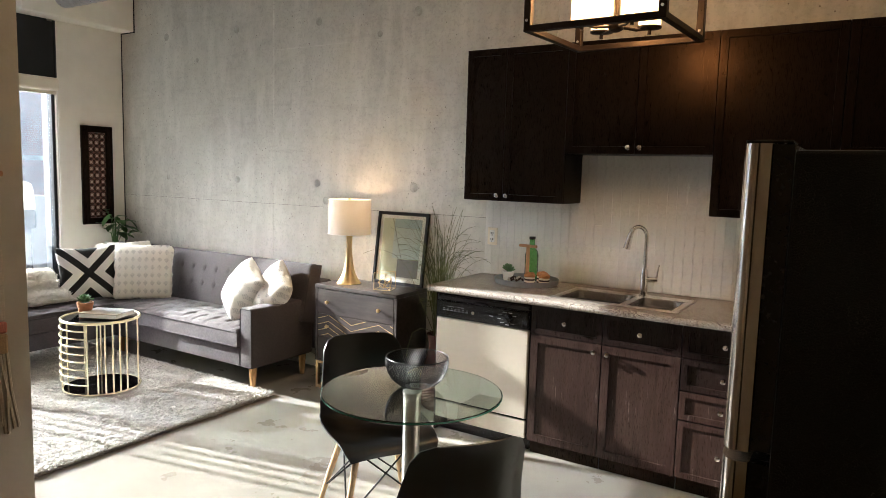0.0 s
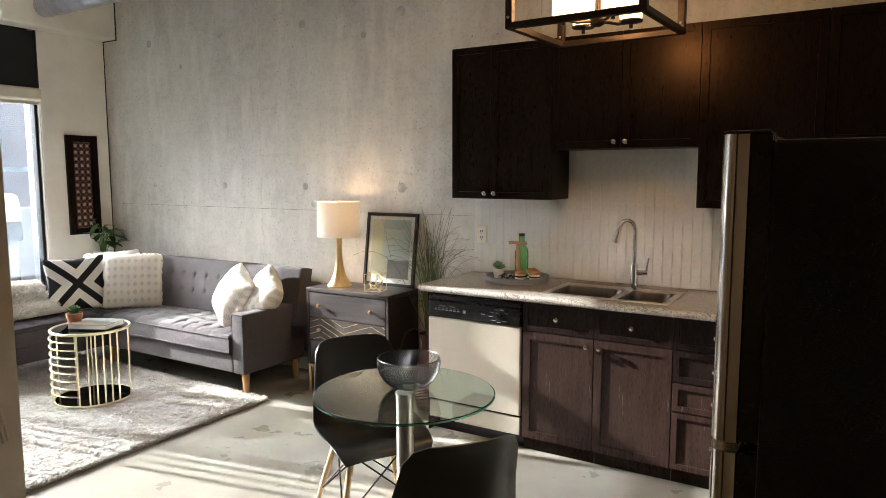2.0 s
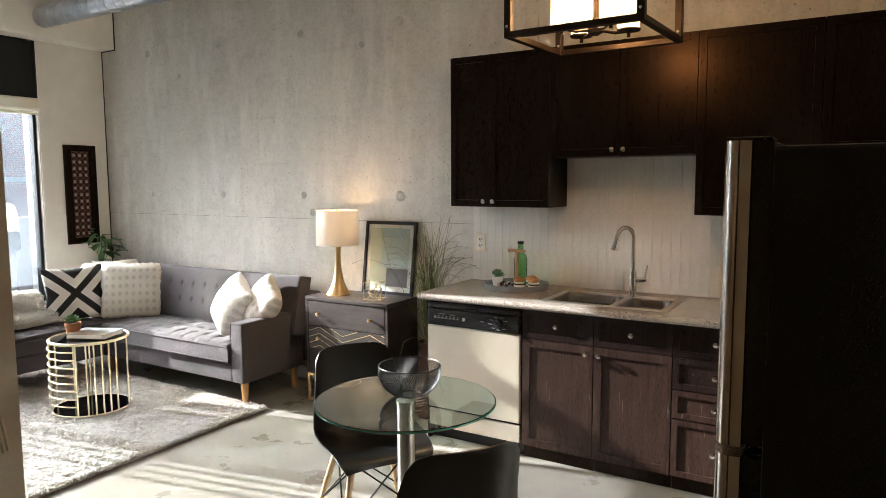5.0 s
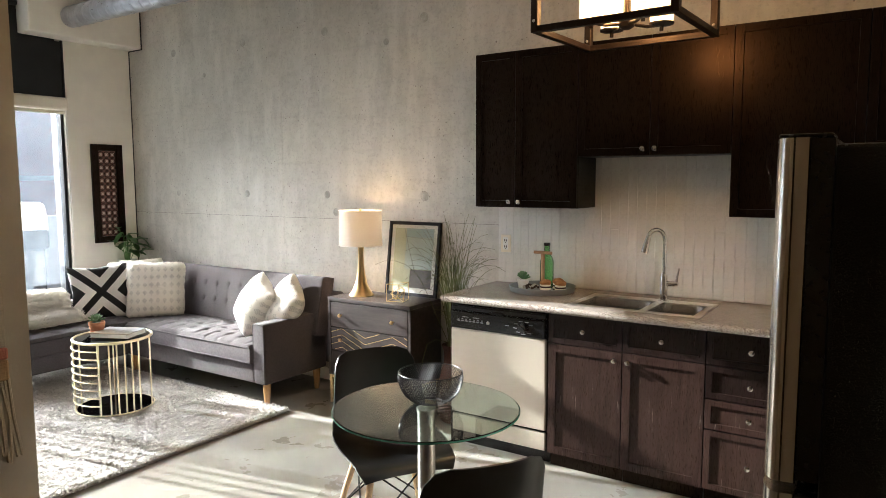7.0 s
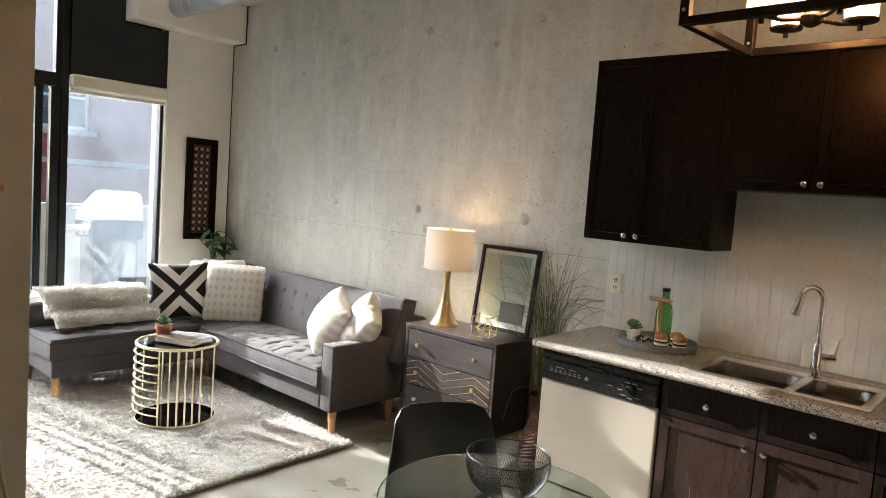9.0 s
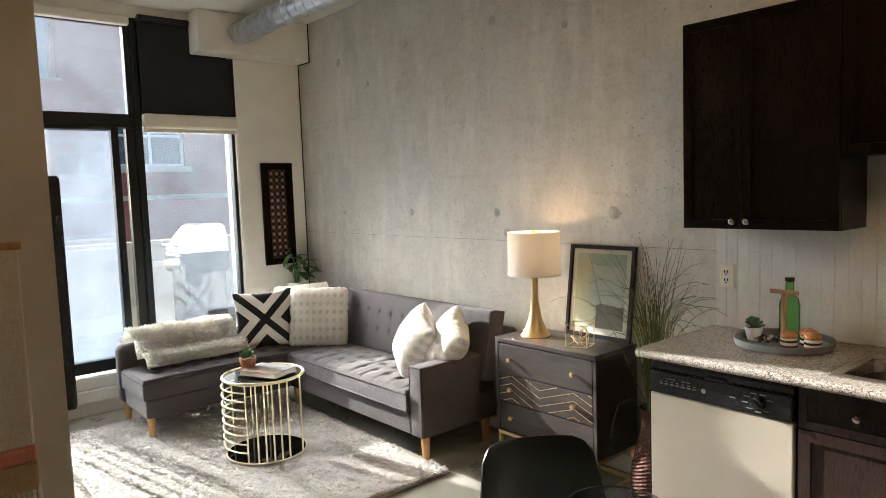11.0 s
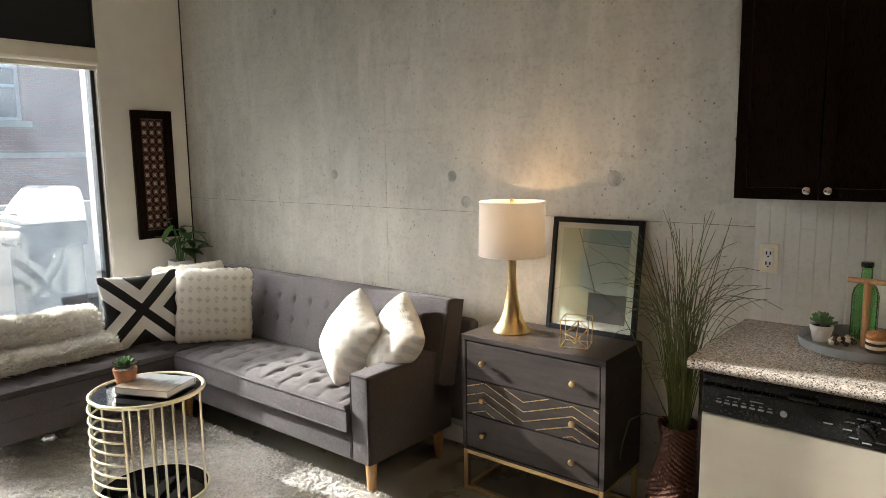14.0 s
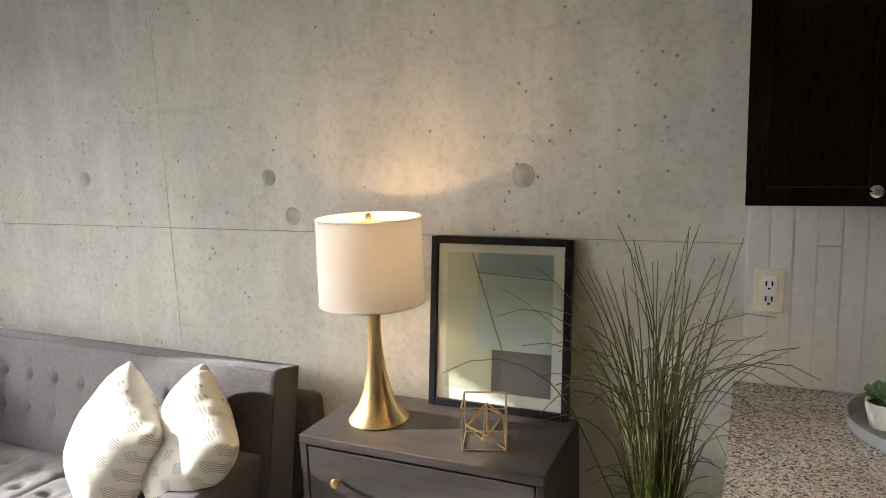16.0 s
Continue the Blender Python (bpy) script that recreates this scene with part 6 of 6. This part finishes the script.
def shell_mesh():
    """A moulded side-chair shell: seat, curved back and rolled lips. It faces +x."""
    bm = bm_new()
    spine = [(0.225, 0.418, 0.185, -0.012), (0.205, 0.44, 0.205, 0.0), (0.14, 0.443, 0.215, 0.018), (0.05, 0.434, 0.225, 0.034), (-0.04, 0.428, 0.228, 0.045), (-0.12, 0.438, 0.225, 0.055),
             (-0.175, 0.475, 0.220, 0.06), (-0.205, 0.54, 0.215, 0.055), (-0.222, 0.62, 0.208, 0.045), (-0.238, 0.70, 0.195, 0.036), (-0.252, 0.765, 0.184, 0.028), (-0.262, 0.803, 0.160, 0.02), (-0.266, 0.817, 0.122, 0.012)]
    N = 16
    rows = []
    for i, (x, z, w, lift) in enumerate(spine):
        row = []
        for k in range(N + 1):
            s = 2 * k / N - 1
            up = lift * abs(s) ** 2.4
            if i < 6:
                p = (x, s * w, z + up)
            else:
                g = min(1.0, (i - 5) / 3)
                p = (x + up * (0.4 + 1.1 * g), s * w, z + up * (1 - g) * 0.8)
            row.append(bm.verts.new(p))
        rows.append(row)
    for a, b in zip(rows, rows[1:]):
        for k in range(N):
            bm.faces.new((a[k], a[k + 1], b[k + 1], b[k]))
    bmesh.ops.recalc_face_normals(bm, faces=bm.faces[:])
    bmesh.ops.subdivide_edges(bm, edges=bm.edges[:], cuts=1, use_grid_fill=True, smooth=0.6)
    bmesh.ops.solidify(bm, geom=bm.faces[:], thickness=0.006)
    return bm


chair = thing("dining_chair", (-1.277, 2.532, 0), "black moulded shell chair on pale wooden legs", "chair", rz=-33, group="chairs round the glass table")
part("shell", shell_mesh(), MAT_SHELL, chair, "black moulded plastic shell", smooth=True)
for sx, sy in ((1, 1), (1, -1), (-1, 1), (-1, -1)):
    part("leg", tube([(sx * 0.20, sy * 0.215, 0.0), (sx * 0.15, sy * 0.165, 0.22), (sx * 0.10, sy * 0.115, 0.42)], [0.0095, 0.0135, 0.0150], 12), MAT_PALEWOOD, chair, "pale wooden leg", smooth=True)
for a, b in (((1, 1), (1, -1)), ((-1, 1), (-1, -1)), ((1, 1), (-1, 1)), ((1, -1), (-1, -1))):
    for flip in (0, 1):
        p, q = (a, b) if flip == 0 else (b, a)
        part("brace_wire", tube([(p[0] * 0.165, p[1] * 0.18, 0.15), (q[0] * 0.105, q[1] * 0.12, 0.40)], 0.004, 6), MAT_BLACKWIRE, chair)
part("mount", boards([((-0.12, -0.13, 0.405), (0.12, -0.10, 0.42)), ((-0.12, 0.10, 0.405), (0.12, 0.13, 0.42))], 0.002), MAT_BLACKWIRE, chair)
copy_thing(chair, pose(-0.61, 2.0, 0, 0, 0, 145))

# ---- balcony and the building across ----
structure("ground", box((-400, -400, -6.2), (400, 400, -6.0)), MAT_DECK, "pale concrete ground far below the balcony", "ground")
structure("balcony_floor", box((-8.35, -3.0, 0.0), (XW - 0.25, 9.0, 0.16)), MAT_DECK, "grey concrete balcony floor", "balcony")
structure("parapet", boards([((-8.35, -3.0, 0.1605), (-8.20, 9.0, 1.10)), ((-8.38, -3.0, 1.1005), (-8.17, 9.0, 1.16))], 0.004), MAT_STONE, "pale stone balcony parapet", "parapet")
grill = thing("barbecue_grill", (-6.9, 3.63, 0.16), "silver-lidded barbecue grill on the balcony", "grill")
part("cart", box((-7.08, 3.43, 0.22), (-6.72, 3.85, 0.90), 0.012), MAT_BLACKPLASTIC, grill, world=True)
part("firebox", box((-7.12, 3.385, 0.9005), (-6.68, 3.885, 1.095), 0.03, 3), MAT_BLACKPLASTIC, grill, world=True)
bm = bm_new()
hp = [(3.395, 1.097), (3.40, 1.135), (3.49, 1.26), (3.575, 1.355), (3.62, 1.378), (3.80, 1.375), (3.845, 1.35), (3.865, 1.27), (3.875, 1.097)]
l0, l1 = [bm.verts.new((-7.11, y, z)) for y, z in hp], [bm.verts.new((-6.69, y, z)) for y, z in hp]
for k in range(len(hp)):
    j = (k + 1) % len(hp)
    bm.faces.new((l0[k], l0[j], l1[j], l1[k]))
bm.faces.new(l0)
bm.faces.new(l1)
lid = part("lid", bm, MAT_GRILLCOVER, grill, "bright silver lid", world=True)
part("handle", tube([(-7.06, 3.40, 1.17), (-7.05, 3.355, 1.18), (-6.75, 3.355, 1.18), (-6.74, 3.40, 1.17)], 0.011, 8), MAT_STEEL, lid, world=True)
part("side_shelf", box((-7.1, 3.11, 0.985), (-6.7, 3.384, 1.02), 0.008), MAT_STEEL, grill, "steel side shelf", world=True)
for kx in (-7.02, -6.90, -6.78):
    bm = lathe([(0.022, 0), (0.024, 0.004), (0.019, 0.024), (0.008, 0.026)], n=16)
    bm.transform(Matrix.Translation((kx, 3.384, 0.96)) @ Matrix.Rotation(radians(90), 4, 'X'))
    part("knob", bm, MAT_STEEL, grill, world=True)
for wx in (-7.03, -6.77):
    for wy in (3.48, 3.80):
        part("wheel", tube([(wx - 0.012, wy, 0.19), (wx, wy, 0.19), (wx + 0.012, wy, 0.19)], 0.03, 16), MAT_BLACKPLASTIC, grill, smooth=True, world=True)

apt = thing("brick_building", (-16, 8, -6), "red brick building with grey-framed windows across the street", "building")
BX, BY0 = -14.5, 3.15
opens = [(5.0, 6.35, 2.3, 3.3), (8.4, 9.75, 2.3, 3.3), (5.0, 6.9, -0.3, 0.75), (8.4, 10.2, -0.3, 0.75), (11.9, 13.2, 2.3, 3.3), (11.9, 13.6, -0.3, 0.75)]
bm = bm_new()
ys, zs = sorted({BY0, 4.1, 26.0} | {v for o in opens for v in o[:2]}), sorted({-6.0, 3.9, 5.2} | {v for o in opens for v in o[2:]})
for a, b in zip(ys, ys[1:]):
    for c, d in zip(zs, zs[1:]):
        if not any(o[0] <= a and b <= o[1] and o[2] <= c and d <= o[3] for o in opens + [(BY0, 4.1, 3.9, 5.2)]):
            add_box(bm, (BX - 0.3, a, c), (BX, b, d))
part("wall", bm, MAT_BRICK, apt, "red brick wall", world=True)
part("core", box((BX - 8, 4.15, -6), (BX - 0.9, 25.9, 5.1)), MAT_BRICK, apt, world=True)
part("roof", box((BX - 8, 4.1, 5.2005), (BX + 0.1, 26.0, 5.45)), MAT_STONE, apt, world=True)
part("stone_band", box((BX + 0.001, BY0, 1.62), (BX + 0.06, 26, 1.72)), MAT_STONE, apt, world=True)
for y0, y1, z0, z1 in opens:
    w = part("window", boards([((BX - 0.2, y0, z0), (BX - 0.12, y0 + 0.06, z1)), ((BX - 0.2, y1 - 0.06, z0), (BX - 0.12, y1, z1)), ((BX - 0.2, y0, z1 - 0.06), (BX - 0.121, y1, z1)), ((BX - 0.2, y0, z0), (BX - 0.121, y1, z0 + 0.06)), ((BX - 0.2, (y0 + y1) / 2 - 0.03, z0), (BX - 0.119, (y0 + y1) / 2 + 0.03, z1)), ((BX - 0.2, y0, (z0 + z1) / 2 + 0.1), (BX - 0.1205, y1, (z0 + z1) / 2 + 0.15))]), MAT_GALV, apt, world=True)
    part("pane", box((BX - 0.18, y0, z0), (BX - 0.17, y1, z1)), MAT_DARKGLASS, w, world=True)
    part("sill", box((BX - 0.05, y0 - 0.1, z0 - 0.12), (BX + 0.07, y1 + 0.1, z0 - 0.005)), MAT_STONE, w, world=True)
up = thing("glazed_stairwell", (-15.2, 3.6, 3.9), "pale glazed corner of the building across the street", "building")
# The sky's reflection in this glazing is put into the pale base colour.
MAT_PALEPANE = plain("sky_lit_pane", (0.42, 0.50, 0.58), 0.12, var=0.12, scale=1.0, relief=0.0)
part("glazing", box((-15.3, BY0, 3.9005), (-15.2, 4.12, 9.0)), MAT_PALEPANE, up, world=True)
for i in range(4):
    part("mullion", box((-15.199, BY0 + i * 0.3, 3.9005), (-15.15, BY0 + 0.035 + i * 0.3, 9.0)), MAT_GALV, up, world=True)
for z in (4.6, 5.5, 6.4):
    part("transom", box((-15.199, BY0, z), (-15.151, 4.12, z + 0.05)), MAT_GALV, up, world=True)
part("ledge", box((-15.2, BY0, 3.9003), (BX + 0.02, 4.12, 3.95)), MAT_STONE, up, world=True)

FAR = Matrix.Translation((0, 1.0, 1.6)) @ Matrix.Scale(1.7, 4) @ Matrix.Translation((0, -1.0, -1.6))
for far_thing in (apt, up):
    far_thing.matrix_basis = FAR @ far_thing.matrix_basis

# ---- wall pieces: formwork panels, grout plugs, tiles ----
XS, ZS = [XW - 0.001, -3.705, -1.25, 1.19], [0.0, 1.283, 2.52, ZC]
for i in range(3):
    for j in range(3):
        a, b = XS[i] + 0.0016, min(XS[i + 1] - 0.0016, XE)
        part("formwork_panel", box((a, YN, ZS[j] + (0.0005 if j == 2 else 0.0014)), (b, YN + 0.0115, ZS[j + 1] - (0.0005 if j == 1 else 0.0014))), MAT_CONCRETE, wall_north)
plug_me = mesh_of("tie_plug", lathe([(0.030, 0), (0.028, 0.0012), (0.012, 0.0018)], n=16), MAT_PLUG, True)
for x, z, s in ((-5.075, 1.47, 0.9), (-4.14, 1.47, 1.0), (-3.225, 1.468, 1.0), (-3.135, 1.335, 1.05), (-2.305, 1.466, 1.2), (-5.07, 2.73, 1.1), (-4.14, 2.72, 1.1), (-3.22, 2.70, 1.1), (-2.30, 2.685, 1.2), (-4.65, 2.50, 0.7), (-2.63, 2.56, 0.8)):
    shared("tie_plug", plug_me, wall_north, Matrix.Translation((x, YN - 0.0002, z)) @ Matrix.Rotation(radians(90), 4, 'X') @ Matrix.Scale(s, 4))
splash = structure("backsplash", box((-1.706, YN - 0.0085, 0.9115), (XE - 0.001, YN - 0.0005, 1.72)), MAT_GROUT, "white glazed vertical tile backsplash", "backsplash")
TW = 0.0538


def tile_of(h):
    return mesh_of("tile", box((0.001, -0.006, 0.001), (TW - 0.001, 0.0, h - 0.001), 0.0018, 1), MAT_TILE)


whole, low, high = tile_of(0.806), tile_of(0.372), tile_of(0.434)
for i in range(51):
    x = -1.704 + i * TW
    for me, z in ([(low, 0.913), (high, 1.285)] if i % 11 == 3 else [(whole, 0.913)]):
        shared("tile", me, splash, Matrix.Translation((x, YN - 0.0046 + 0.0006 * ((i * 7) % 3), z)))
